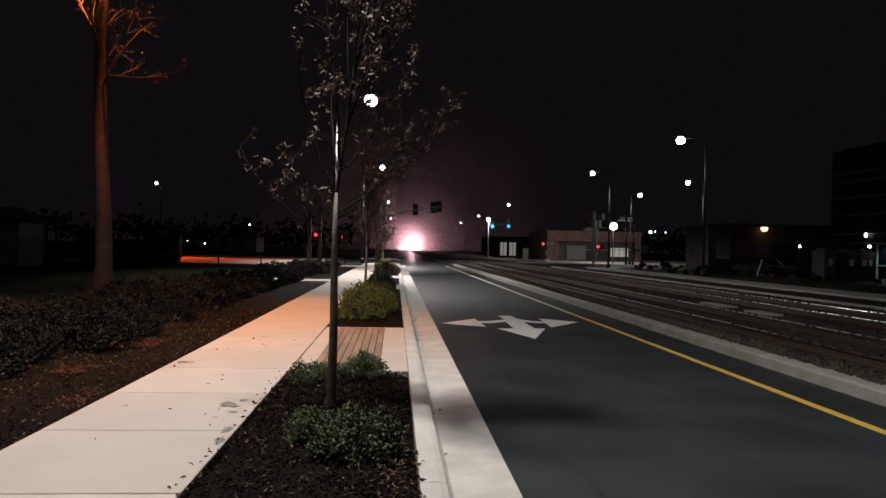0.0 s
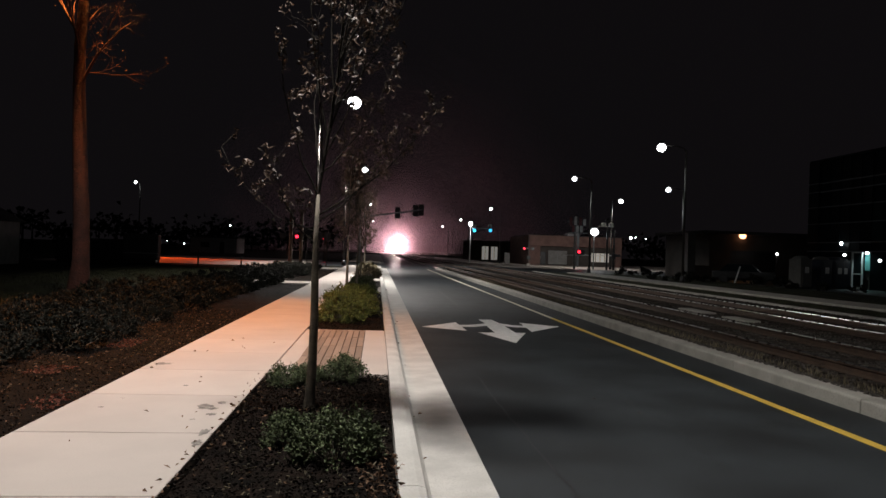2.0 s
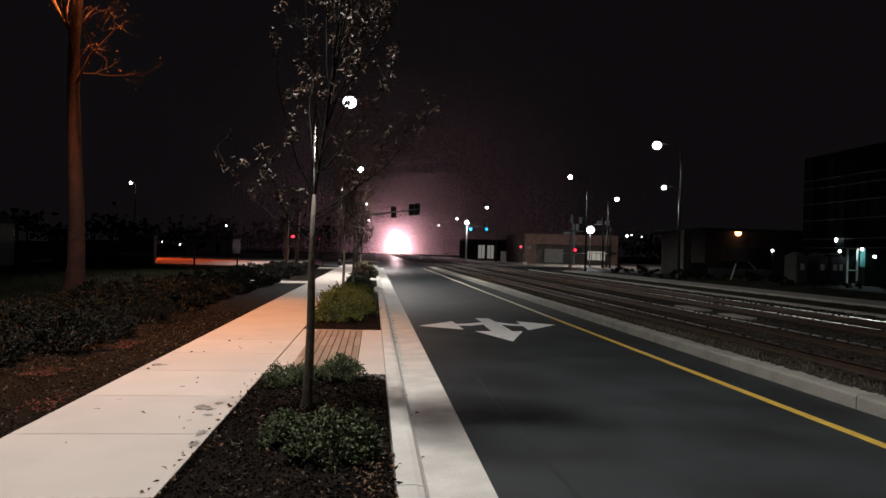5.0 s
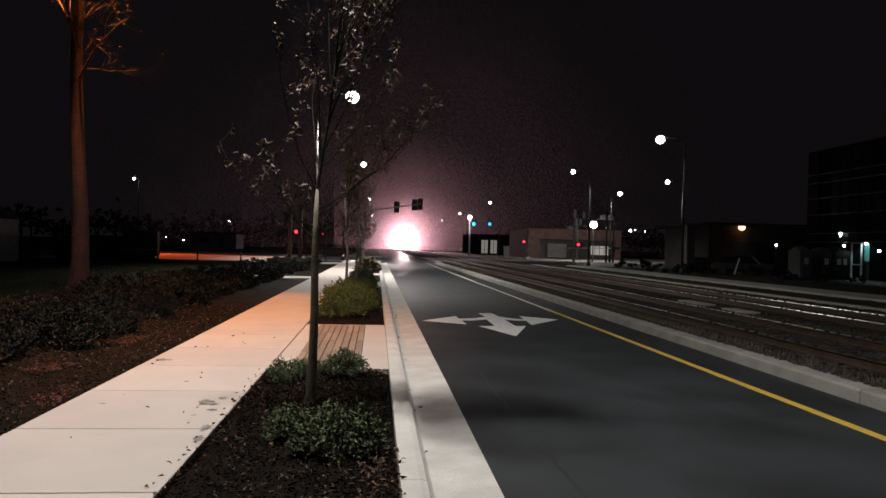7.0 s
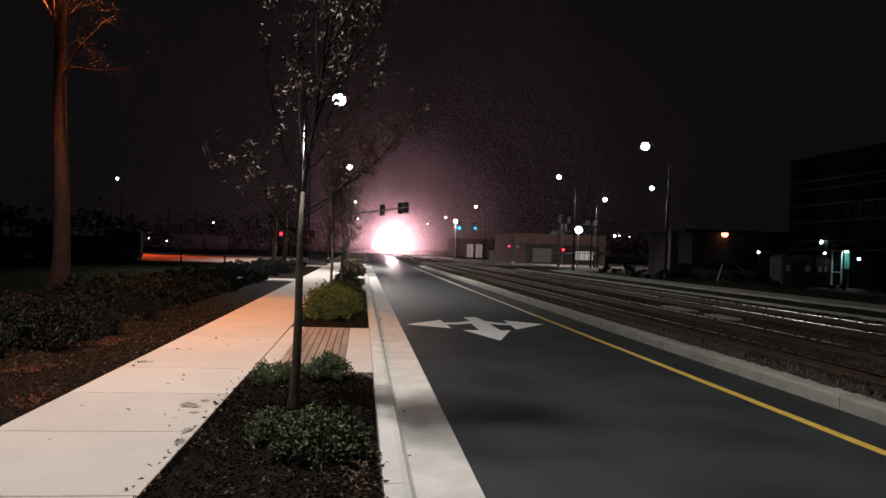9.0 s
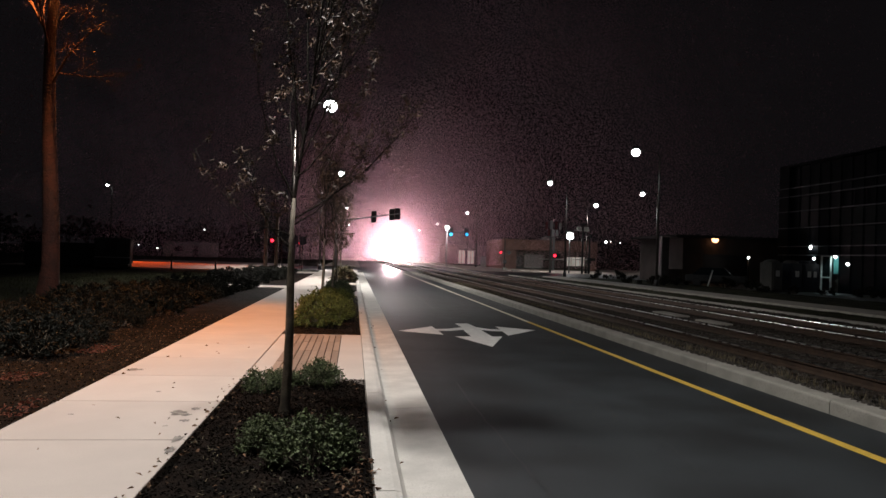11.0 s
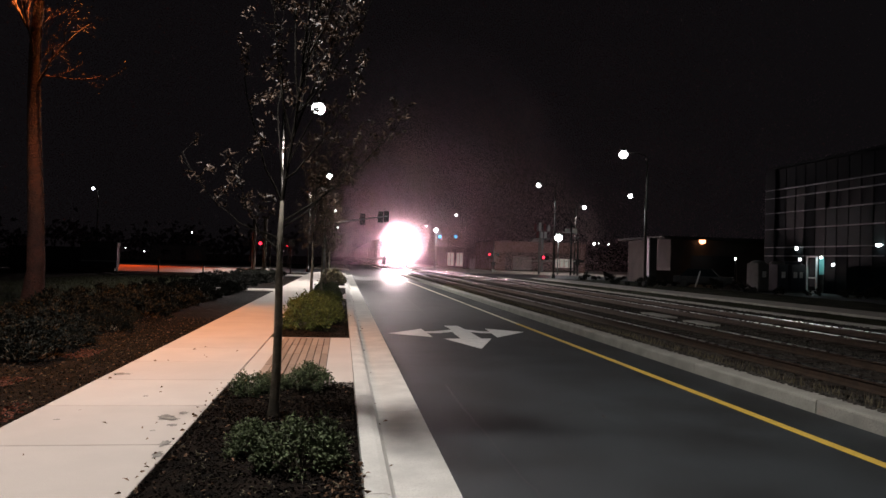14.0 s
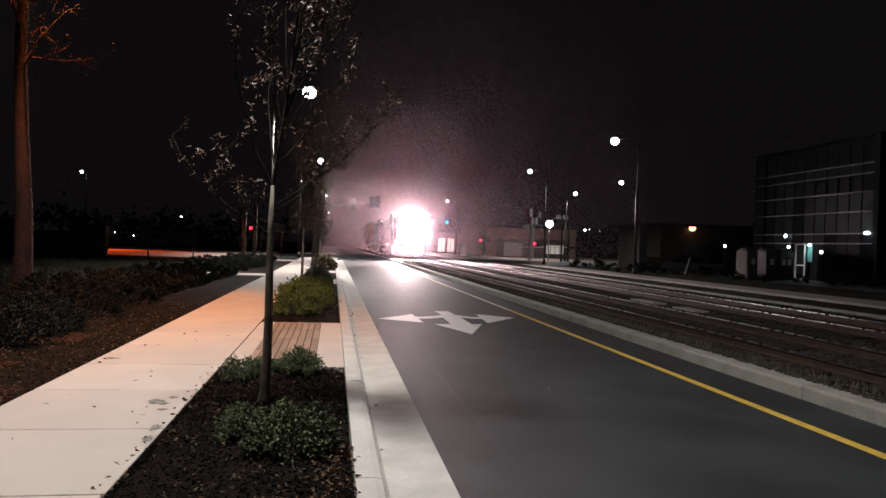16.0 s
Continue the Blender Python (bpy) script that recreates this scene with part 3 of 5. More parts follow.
def big_tree(x, y, height, seed, r, group="mature trees"):
    rng = random.Random(seed)
    tree = thing("mature_tree", pose(x, y, 0.05), "tall bare-limbed tree lit orange from above", "tree", group)
    v, f, tips = [], [], []
    pts = [Vector((0.12 * math.sin(i * 0.9), 0.1 * math.cos(i * 1.3), height * i / 12)) for i in range(13)]
    tube(v, f, pts, [r * (1.35 if i == 0 else 1 - 0.8 * i / 12) for i in range(13)], 14)
    part("trunk", mesh_of("trunk", v, f, OLD_BARK, smooth=True), OLD_BARK, tree)
    v, f = [], []
    for k in range(22):
        z = height * (0.42 + 0.53 * k / 22)
        a = k * 2.4 + rng.uniform(-0.5, 0.5)
        i = min(11, int(z / height * 12))
        branch(v, f, tips, pts[i].lerp(pts[i + 1], z / height * 12 - i), (math.cos(a), math.sin(a), rng.uniform(1.6, 3.0)), rng.uniform(1.8, 3.2), 0.036, 3, rng, 6, 0.05, 0.8, 4)
    part("branchwork", mesh_of("branchwork", v, f, OLD_BARK, smooth=True), OLD_BARK, tree)
    v, f = [], []
    for p, w in tips[::6]:
        leaf(v, f, p, (rng.uniform(-1, 1), rng.uniform(-1, 1), -0.6), 0.08, 0.035, rng, 0.3)
    part("crown", mesh_of("crown", v, f, DRY_LEAF), DRY_LEAF, tree)
    return tree


big_tree(-7.25, 17.6, 12.5, 31, 0.21)


def shrub_mesh(rx, ry, h, count, size, material, seed, spiky=0.3):
    """Leaves in uneven clumps over a dome, on short stems; two meshes."""
    rng = random.Random(seed)
    v, f, sv, sf = [], [], [], []
    clumps = []
    for k in range(max(12, count // 45)):
        a, e = rng.uniform(0, 2 * math.pi), math.asin(rng.uniform(0.0, 1))
        k2 = rng.uniform(0.62, 1.0)
        clumps.append(Vector((rx * k2 * math.cos(a) * math.cos(e), ry * k2 * math.sin(a) * math.cos(e), h * (0.12 + 0.86 * k2 * math.sin(e)))))
    for c in clumps:
        tube(sv, sf, [(c.x * 0.15, c.y * 0.15, 0), (c.x * 0.6, c.y * 0.6, c.z * 0.5), tuple(c)], [0.007, 0.005, 0.003], 4)
    for k in range(count):
        c = rng.choice(clumps)
        d = Vector((rng.gauss(0, 1), rng.gauss(0, 1), rng.gauss(0, 0.8)))
        p = c + Vector((d.x * rx, d.y * ry, d.z * h)) * 0.11
        p.z = max(0.02, p.z)
        w = (Vector((c.x / rx, c.y / ry, c.z / h)) * spiky + Vector((rng.uniform(-1, 1), rng.uniform(-1, 1), rng.uniform(-0.4, 1)))).normalized()
        leaf(v, f, p, w, size * rng.uniform(0.7, 1.3), size * 0.5 * rng.uniform(0.7, 1.2), rng, 0.25)
    return mesh_of("foliage", v, f, material), mesh_of("stem", sv, sf, BARK)


def shrub(x, y, z, meshes, label, group, turn=0.0, scale=1.0):
    ob = thing("shrub", pose(x, y, z, 0, 0, turn), label, "shrub", group)
    ob.scale = (scale, scale, scale)
    part("foliage", meshes[0], None, ob)
    part("stem", meshes[1], None, ob)
    return ob


GREEN = [shrub_mesh(0.34, 0.32, 0.44, 2600, 0.045, SHRUB, 50 + i) for i in range(2)]
LIME = [shrub_mesh(0.62, 0.62, 0.72, 3400, 0.065, SHRUB_LIME, 60 + i) for i in range(2)]
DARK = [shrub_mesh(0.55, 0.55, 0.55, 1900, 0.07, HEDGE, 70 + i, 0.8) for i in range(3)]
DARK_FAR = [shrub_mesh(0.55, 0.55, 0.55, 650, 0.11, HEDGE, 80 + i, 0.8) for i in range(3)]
DRY_CLUMP = leaf_mat("dry_grass_blade", (0.06, 0.05, 0.03), (0.16, 0.135, 0.085), 0.6)
CLUMP = shrub_mesh(0.30, 0.30, 0.42, 1500, 0.10, DRY_CLUMP, 91, 1.6)
L1, G1 = "low dark-green evergreen shrub in mulch", "shrubs in the near bed"
shrub(-0.24, 4.88, 0.10, GREEN[0], L1, G1, 20, 0.9)
shrub(-0.62, 5.25, 0.10, GREEN[1], L1, G1, 80, 0.62)
shrub(-0.33, 7.75, 0.10, GREEN[1], L1, G1, 150, 0.72)
shrub(-0.90, 7.55, 0.10, GREEN[0], L1, G1, 210, 0.62)
shrub(-0.70, 7.8, 0.10, GREEN[1], L1, G1, 10, 0.5)
L2, G2 = "yellow-green spreading shrub in mulch", "shrubs in the far beds"
for k, (x, y, s) in enumerate(((-0.68, 14.2, 0.85), (-0.42, 15.6, 0.85), (-0.75, 16.8, 0.85), (-0.45, 19.4, 0.7), (-0.35, 21.5, 0.55), (-0.7, 22.8, 0.55))):
    shrub(x, y, 0.1, LIME[k % 2], L2, G2, 67 * k, s)
for k, (x, y, s) in enumerate(((-0.3, 23.6, 1.0), (-0.85, 28.5, 0.9), (-0.4, 29.6, 1.0))):
    shrub(x, y, 0.1, GREEN[k % 2], "rounded dark shrub in mulch", G2, 50 * k, s)
for x, y, s in ((-0.40, 36.2, 1.75), (-0.62, 38.8, 1.6)):
    shrub(x, y, 0.1, CLUMP, "rounded clump of dry ornamental grass", "grass clumps", 40 * y, s)
_rng = random.Random(5)
_y = 4.0
_k = 0
while _y < 49:
    for x in (-4.3, -5.3, -6.3):
        if not 27.8 < _y < 31.2:
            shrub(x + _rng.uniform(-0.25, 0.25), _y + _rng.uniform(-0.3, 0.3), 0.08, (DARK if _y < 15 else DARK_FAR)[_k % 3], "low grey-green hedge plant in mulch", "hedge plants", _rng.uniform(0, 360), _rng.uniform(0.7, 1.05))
            _k += 1
    _y += 1.15


# ---- sodium lamps on the dark side ----
def sodium_lamp(x, y, height, power, reach=0.7, label="old sodium lamp on a timber pole", aim=None, cone=165, blend=0.4, lens=None, tone=SODIUM):
    lamp = thing("sodium_lamp", pose(x, y, 0), label, "street lamp", "sodium lamps")
    part("pole", rod((0, 0, -0.06), (0, 0, height + 0.6), 0.15, 0.10, 12), WOOD, lamp)
    part("arm", rod((0, 0, height), (reach, 0, height + 0.15), 0.025, 0.025, 8), STEEL, lamp)
    head = part("luminaire", ball(reach, 0, height + 0.12, 0.28, 0.16, 0.10), STEEL, lamp)
    part("lens", ball(reach, 0, height + 0.04, 0.15, 0.12, 0.08), lens or LENS_ORANGE, head, "glowing orange lens")
    spot(x + reach, y, height - 0.1, power, tone, aim=aim, cone=cone, blend=blend, size=0.12)
    return lamp


sodium_lamp(-10.4, 17.35, 9.6, 9000, 3.42, aim=(-7.2, 15.1, 0), cone=93, blend=0.6, tone=(1.0, 0.34, 0.08))
sodium_lamp(-31.8, 77.0, 9.1, 15000, 0.6, aim=(-23, 72, 0), cone=68, lens=LENS, tone=(1.0, 0.11, 0.018))


# ---- signals ----
def signal_head(parent, x, y, z, lens=None, face=-1):
    """Three-light head on a backplate; face is the way along y that the lenses look."""
    head = part("signal_head", box(x - 0.17, x + 0.17, y - 0.1, y + 0.1, z - 0.52, z + 0.52, 0.03), BLACK, parent)
    part("backplate", box(x - 0.33, x + 0.33, y - 0.012, y + 0.012, z - 0.7, z + 0.7, 0.01), BLACK, head)
    for k, dz in enumerate((0.34, 0.0, -0.34)):
        part("visor", rod((x, y + face * 0.1, z + dz), (x, y + face * 0.3, z + dz), 0.15, 0.15, 14), BLACK, head)
        if lens and k == 2:
            part("lens", rod((x, y + face * 0.30, z + dz), (x, y + face * 0.32, z + dz), 0.26, 0.26, 16), lens, head, "glowing signal lens")
    return head


def signal_mast(x, y, reach, z0, z1, heads, lens, face, luminaire=False):
    mast = thing("traffic_signal", pose(x, y, 0), "steel mast arm with traffic signal heads", "traffic signal", "traffic signals")
    part("pole", rod((0, 0, 0), (0, 0, z0 + 0.4), 0.15, 0.12, 12), STEEL, mast)
    part("arm", rod((0, 0, z0), (reach, 0, z1), 0.12, 0.06, 10), ALU, mast)
    for hx in heads:
        signal_head(mast, hx, 0.16 * face, z0 + (z1 - z0) * hx / reach, lens, face)
    if luminaire:
        part("luminaire", ball(0, 0, z0 + 0.75, 0.34, 0.3, 0.34), LENS, mast, "glowing white lantern")
    return mast


signal_mast(-2.2, 86.0, 7.6, 5.55, 6.75, (4.5, 6.72, 7.42), None, 1)
signal_mast(14.9, 112.0, 3.4, 5.6, 5.7, (0.6, 3.2), LENS_GREEN, -1, True)
spot(14.9, 111.2, 6.2, 300)


def crossing_signal(x, y, lens_at, label, blade_mat):
    post = thing("crossing_signal", pose(x, y, 0), label, "railway signal", "crossing signals")
    part("mast", rod((0, 0, 0), (0, 0, 4.4), 0.09, 0.07, 12), BLACK, post)
    part("base", box(-0.3, 0.3, -0.3, 0.3, 0, 0.35, 0.03), OLD_KERB, post)
    for a in (42, -42) if x < 0 else ():
        blade = part("crossbuck_blade", box(-0.6, 0.6, -0.02, 0.02, -0.11, 0.11, 0.004), blade_mat, post)
        blade.matrix_basis = pose(0, -0.1 - 0.04 * (a > 0), 3.7, 0, a, 0)
    part("crossarm", box(-0.75, 0.75, -0.05, 0.05, 2.55, 2.65, 0.01), BLACK, post)
    for s in (-1, 1):
        disc = part("target", rod((s * 0.6, -0.06, 2.5), (s * 0.6, -0.03, 2.5), 0.26, 0.26, 18), BLACK, post)
        part("lens", rod((s * 0.6, -0.09, 2.5), (s * 0.6, -0.062, 2.5), 0.13, 0.13, 14), LENS_RED if s == lens_at else BLACK, disc)
    part("gate_motor", box(-0.25, 0.25, -0.3, 0.2, 0.9, 1.5, 0.04), BLACK, post)
    return post


crossing_signal(21.5, 98.0, -1, "crossing signal with a glowing red light", BLACK)
crossing_signal(-7.45, 60.0, 1, "crossing signal with a glowing red light beside timber posts", BLACK)

RS = thing("railway_signal", pose(24.8, 86.0, 0), "pale railway signal mast with boxes at its top", "railway signal", "railway signals")
part("mast", rod((0, 0, 0), (0, 0, 5.4), 0.16, 0.13, 12), TRIM, RS)
part("ladder", box(0.25, 0.55, -0.03, 0.03, 0.3, 4.6, 0.01), STEEL, RS)
part("platform", box(-0.9, 1.5, -0.3, 0.3, 4.55, 4.63, 0.01), STEEL, RS)
part("crossbar", box(-1.1, 1.3, -0.05, 0.05, 5.95, 6.05, 0.01), STEEL, RS)
for dx, z, high, paint in ((-0.62, 6.0, 0.5, SIGN_RED), (0.0, 6.1, 0.55, SIGN_WHITE), (0.62, 6.05, 0.5, SIGN_RED), (1.15, 5.95, 0.4, SIGN_WHITE), (-0.3, 5.1, 0.4, SIGN_RED), (0.25, 5.1, 0.42, SIGN_WHITE), (0.75, 5.1, 0.4, SIGN_WHITE)):
    part("board", box(dx - 0.17, dx + 0.17, -0.12, -0.06, z - high, z + high, 0.02), paint, RS)
for dx, paint in ((0.52, LENS_RED), (1.0, BLACK)):
    disc = part("target", rod((dx, -0.18, 2.2), (dx, -0.14, 2.2), 0.3, 0.3, 18), BLACK, RS)
    part("lens", rod((dx, -0.24, 2.2), (dx, -0.185, 2.2), 0.17, 0.17, 14), paint, disc)
part("lower_box", box(0.3, 1.2, -0.1, 0.2, 1.9, 2.5, 0.03), BLACK, RS)
GATE = thing("crossing_gate", pose(30.0, 86.4, 0), "lowered crossing gate with a thin white arm", "crossing gate")
part("post", rod((0, 0, 0), (0, 0, 2.1), 0.10, 0.10, 12), BLACK, GATE)
part("motor", box(-0.25, 0.25, -0.2, 0.2, 1.4, 2.1, 0.04), BLACK, GATE)
part("arm", rod((-0.2, 0, 1.86), (-6.6, 0, 1.72), 0.06, 0.035, 8), SIGN_WHITE, GATE)
part("counterweight", box(0.25, 0.9, -0.12, 0.12, 1.7, 2.05, 0.03), BLACK, GATE)
for x, y, h in ((29.0, 86.0, 6.6), (30.6, 88.0, 5.2)):
    post = thing("utility_post", pose(x, y, 0), "slim dark post beside the crossing", "post", "utility posts")
    part("shaft", rod((0, 0, 0), (0, 0, h), 0.14, 0.10, 10), BLACK, post)
    part("bracket", box(-0.35, 0.35, -0.06, 0.06, h - 0.4, h - 0.2, 0.01), BLACK, post)
FL = thing("floodlight", pose(27.9, 88.0, 0), "white floodlight on a low steel post", "floodlight")
part("shaft", rod((0, 0, 0), (0, 0, 4.7), 0.08, 0.07, 10), STEEL, FL)
part("hood", box(-0.55, 0.55, -0.1, 0.35, 5.2, 5.5, 0.04), STEEL, FL)
part("bracket", box(0.5, 2.6, -0.05, 0.05, 5.55, 5.68, 0.01), SIGN_WHITE, FL)
for dx in (0.9, 1.9):
    part("side_lamp", box(dx, dx + 0.6, -0.2, 0.1, 5.7, 6.1, 0.05), SIGN_WHITE, FL)
part("lens", ball(0, -0.1, 4.85, 0.52, 0.2, 0.44), LENS, FL, "glowing white lens")
spot(27.9, 88.8, 5.0, 3500, aim=(31, 112, 1.0), cone=120)

# low lamps round the yards
for x, y, z, r in ((52.2, 140.0, 5.8, 0.28), (53.2, 140.0, 5.95, 0.12), (55.4, 140.0, 5.75, 0.10), (33.4, 55.6, 2.38, 0.11), (-40.3, 150.0, 1.5, 0.13), (-43.9, 150.0, 2.0, 0.08)):
    yl = thing("yard_lamp", pose(x, y, 0), "small white lamp on a thin dark post", "lamp", "low yard lamps")
    part("shaft", rod((0, 0, -0.05), (0, 0, z - r * 0.7), 0.05, 0.04, 8), BLACK, yl)
    part("lens", ball(0, -0.06, z, r, r * 0.6, r * 0.9), LENS, yl, "glowing white lens")

# timber posts with a cross-piece
for x, y in ((-7.3, 59.5), (-6.4, 59.2)):
    post = thing("timber_post", pose(x, y, 0), "weathered round timber post", "post", "timber posts")
    part("shaft", rod((0, 0, -0.05), (0, 0, 4.6), 0.16, 0.14, 12), WOOD, post)
    part("cap", box(-0.3, 0.3, -0.12, 0.12, 4.55, 4.75, 0.02), WOOD, post)
for x, y, h in ((-5.6, 56.0, 3.2), (-5.0, 60.0, 3.0), (-4.4, 61.0, 3.0)):
    post = thing("sign_post", pose(x, y, 0), "dark street sign on a steel post", "sign", "street signs")
    part("shaft", rod((0, 0, -0.05), (0, 0, h), 0.04, 0.04, 8), BLACK, post)
    part("plate", box(-0.3, 0.3, -0.02, 0.02, h - 0.75, h - 0.05, 0.01), BLACK, post)


PS = thing("pedestrian_signal", pose(-6.5, 86.0, 0), "pedestrian signal with a red light on a dark post", "pedestrian signal")
part("shaft", rod((0, 0, -0.05), (0, 0, 3.0), 0.06, 0.06, 10), BLACK, PS)
part("case", box(-0.24, 0.24, -0.12, 0.12, 2.45, 2.95, 0.03), BLACK, PS)
part("lens", rod((0, -0.16, 2.7), (0, -0.13, 2.7), 0.16, 0.16, 14), LENS_RED, PS, "glowing red lens")

# ---- buildings ----
def wall_with_openings(parent, name, x0, x1, y0, y1, z1, openings, material, z0=-0.05):
    """A wall along x, y0 its face, with openings (a, b, low, high) through it, in upright strips and lintels."""
    cuts = sorted({x0, x1, *[v for o in openings for v in o[:2]]})
    for a, b in zip(cuts, cuts[1:]):
        inside = [o for o in openings if o[0] <= a and b <= o[1]]
        if inside:
            lo, hi = inside[0][2], inside[0][3]
            if lo > z0 + 0.1:
                part("wall_apron", box(a, b, y0, y1, z0, lo), material, parent)
            part("lintel", box(a, b, y0, y1, hi, z1), material, parent)
        else:
            part(name, box(a, b, y0, y1, z0, z1), material, parent)


def window(parent, a, b, y, lo, hi, panes, glass, frame_mat):
    w = part("window", box(a, b, y + 0.1, y + 0.16, lo, hi), frame_mat, parent)
    d = (b - a) / panes
    for k in range(panes):
        part("pane", box(a + k * d + 0.05, a + (k + 1) * d - 0.05, y + 0.07, y + 0.098, lo + 0.06, hi - 0.06), glass, w)
    return w


BH = thing("brick_building", pose(0, 113.2, 0), "low brown-brick building with a deep fascia over pale shutters", "building", "buildings")
OPEN = ((28.2, 31.4, 0.2, 2.45), (35.5, 38.6, 0.7, 2.3), (26.9, 27.8, 0.0, 2.2))
wall_with_openings(BH, "front_wall", 24.5, 40.2, 0, 0.35, 4.8, OPEN, STUCCO)
part("fascia", box(24.4, 40.25, -1.4, -0.01, 3.15, 4.85, 0.02), BRICK, BH, "brown brick fascia")
part("pier", box(24.45, 26.5, -1.35, -0.01, -0.05, 3.145), BRICK, BH)
part("pier", box(39.3, 40.2, -1.35, -0.01, -0.05, 3.145), BRICK, BH)
part("side_wall", box(24.5, 24.85, 0.36, 14, -0.05, 4.8), BRICK, BH)
part("side_wall", box(39.85, 40.2, 0.36, 14, -0.05, 4.8), BRICK, BH)
part("back_wall", box(24.5, 40.2, 14.01, 14.3, -0.05, 4.8), BRICK, BH)
part("roof", box(24.6, 40.1, 0.0, 14.2, 4.805, 4.95, 0.03), ROOF, BH)
part("coping", box(24.3, 40.35, -1.5, 0.1, 4.855, 4.95, 0.02), STUCCO, BH)
part("roof_unit", box(32.2, 34.2, 3, 5, 4.95, 5.5, 0.05), STEEL, BH)
window(BH, 28.2, 31.4, 0, 0.2, 2.45, 2, TRIM, STEEL)
window(BH, 35.5, 38.6, 0, 0.7, 2.3, 4, WINDOW_LIT, BLACK)
part("door", box(26.9, 27.8, 0.1, 0.16, 0.0, 2.2), BLACK, BH)
part("notice", box(26.6, 26.85, -0.02, -0.008, 1.0, 1.4), SIGN_WHITE, BH)

UP = thing("utility_pedestal", pose(21.9, 116.5, 0), "pale utility pedestal on the forecourt", "utility box")
part("case", box(-0.45, 0.45, -0.3, 0.3, 0, 1.75, 0.06), TRIM, UP)
part("cap", box(-0.5, 0.5, -0.35, 0.35, 1.75, 1.85, 0.03), TRIM, UP)

DB = thing("dark_building", pose(-0.65, 58.5, 0), "low dark plastered building with a porch", "building", "buildings")
wall_with_openings(DB, "front_wall", 29.6, 41.0, 0, 0.3, 4.0, ((31.5, 36.0, -0.04, 2.6),), STUCCO)
part("side_wall", box(29.6, 29.9, 0.31, 9, -0.05, 4.0), STUCCO, DB)
part("back_wall", box(29.6, 41.0, 9.01, 9.3, -0.05, 4.0), STUCCO, DB)
part("roof", box(28.6, 41.5, -0.8, 9.6, 4.005, 4.25, 0.04), ROOF, DB)
part("porch_column", box(27.4, 28.1, -0.5, 0.2, -0.05, 4.0, 0.02), PLASTIC_PALE, DB)
part("porch_wall", box(28.11, 29.59, 0.0, 0.3, -0.05, 1.2, 0.02), STUCCO, DB)
part("shutter", box(31.5, 36.0, 0.12, 0.18, -0.04, 2.6), BLACK, DB)
wl = part("wall_lamp", box(32.2, 32.7, -0.22, -0.005, 3.75, 3.99, 0.03), BLACK, DB)
part("lens", ball(32.45, -0.28, 3.9, 0.32, 0.12, 0.27), LENS_ORANGE, wl, "glowing orange lens")
spot(31.8, 57.9, 3.75, 14, SODIUM, aim=(31.8, 55.5, 0))

# glazed three-storey block facing the tracks
GB = thing("glass_building", pose(33.0, 0, 0), "grey three-storey building with glazed facade bands", "building", "buildings")
part("core", box(0.35, 18, 38.3, 50.4, -0.05, 9.3), STUCCO, GB)
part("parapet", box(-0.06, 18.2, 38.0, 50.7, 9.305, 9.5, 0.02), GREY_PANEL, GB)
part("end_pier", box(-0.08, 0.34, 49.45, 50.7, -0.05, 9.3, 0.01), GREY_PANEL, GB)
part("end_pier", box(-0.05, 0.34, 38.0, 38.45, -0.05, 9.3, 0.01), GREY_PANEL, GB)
part("wing", box(2.5, 18, 14.0, 38.29, -0.05, 7.4), STUCCO, GB)
LEVELS = (0.0, 2.6, 3.25, 4.65, 5.9, 7.05, 7.7, 9.3)
BAYS = [38.45 + 1.1 * k for k in range(11)]
for lo, hi in zip(LEVELS, LEVELS[1:]):
    for k, (a, b) in enumerate(zip(BAYS, BAYS[1:])):
        if lo == 0.0 and k in (5, 6):
            continue
        void = lo == 5.9 and 1 <= k <= 4
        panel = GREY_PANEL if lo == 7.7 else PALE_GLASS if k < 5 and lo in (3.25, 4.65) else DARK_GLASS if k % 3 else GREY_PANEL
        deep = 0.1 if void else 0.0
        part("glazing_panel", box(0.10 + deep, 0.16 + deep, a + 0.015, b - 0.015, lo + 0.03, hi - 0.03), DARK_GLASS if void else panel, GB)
for z in LEVELS[1:-1]:
    part("transom", box(-0.05, 0.15, 38.46, 49.44, z - 0.035, z + 0.035, 0.006), ALU, GB)
    part("pier_band", box(-0.11, -0.081, 49.46, 50.69, z - 0.025, z + 0.025, 0.004), ALU, GB)
for a in BAYS:
    part("mullion", box(0.06, 0.145, a - 0.014, a + 0.014, 0, 9.29, 0.004), GREY_PANEL, GB)
dr = part("door", box(0.06, 0.12, 44.7, 45.6, 0.0, 2.5, 0.01), DARK_GLASS, GB)
part("lit_pane", box(0.16, 0.2, 43.95, 44.6, 1.3, 2.5, 0.01), SHOP_LIT, GB)
for a, b, lo, hi in ((44.6, 44.7, 0, 2.6), (45.6, 45.7, 0, 2.6), (44.6, 45.7, 2.5, 2.6), (44.7, 45.6, 1.0, 1.08), (44.7, 45.6, 0.0, 0.14)):
    part("door_frame", box(-0.04, 0.055, a, b, lo, hi, 0.006), SIGN_WHITE, dr)
for y, z in ((44.35, 2.5), (43.1, 2.0), (46.6, 2.35)):
    part("lobby_lamp", ball(0.10, y, z, 0.06, 0.15, 0.09), LENS, GB, "glowing white lobby lamp")
part("wall_lamp", ball(-0.12, 46.7, 3.15, 0.08, 0.10, 0.14), LENS, GB, "glowing white wall lamp")
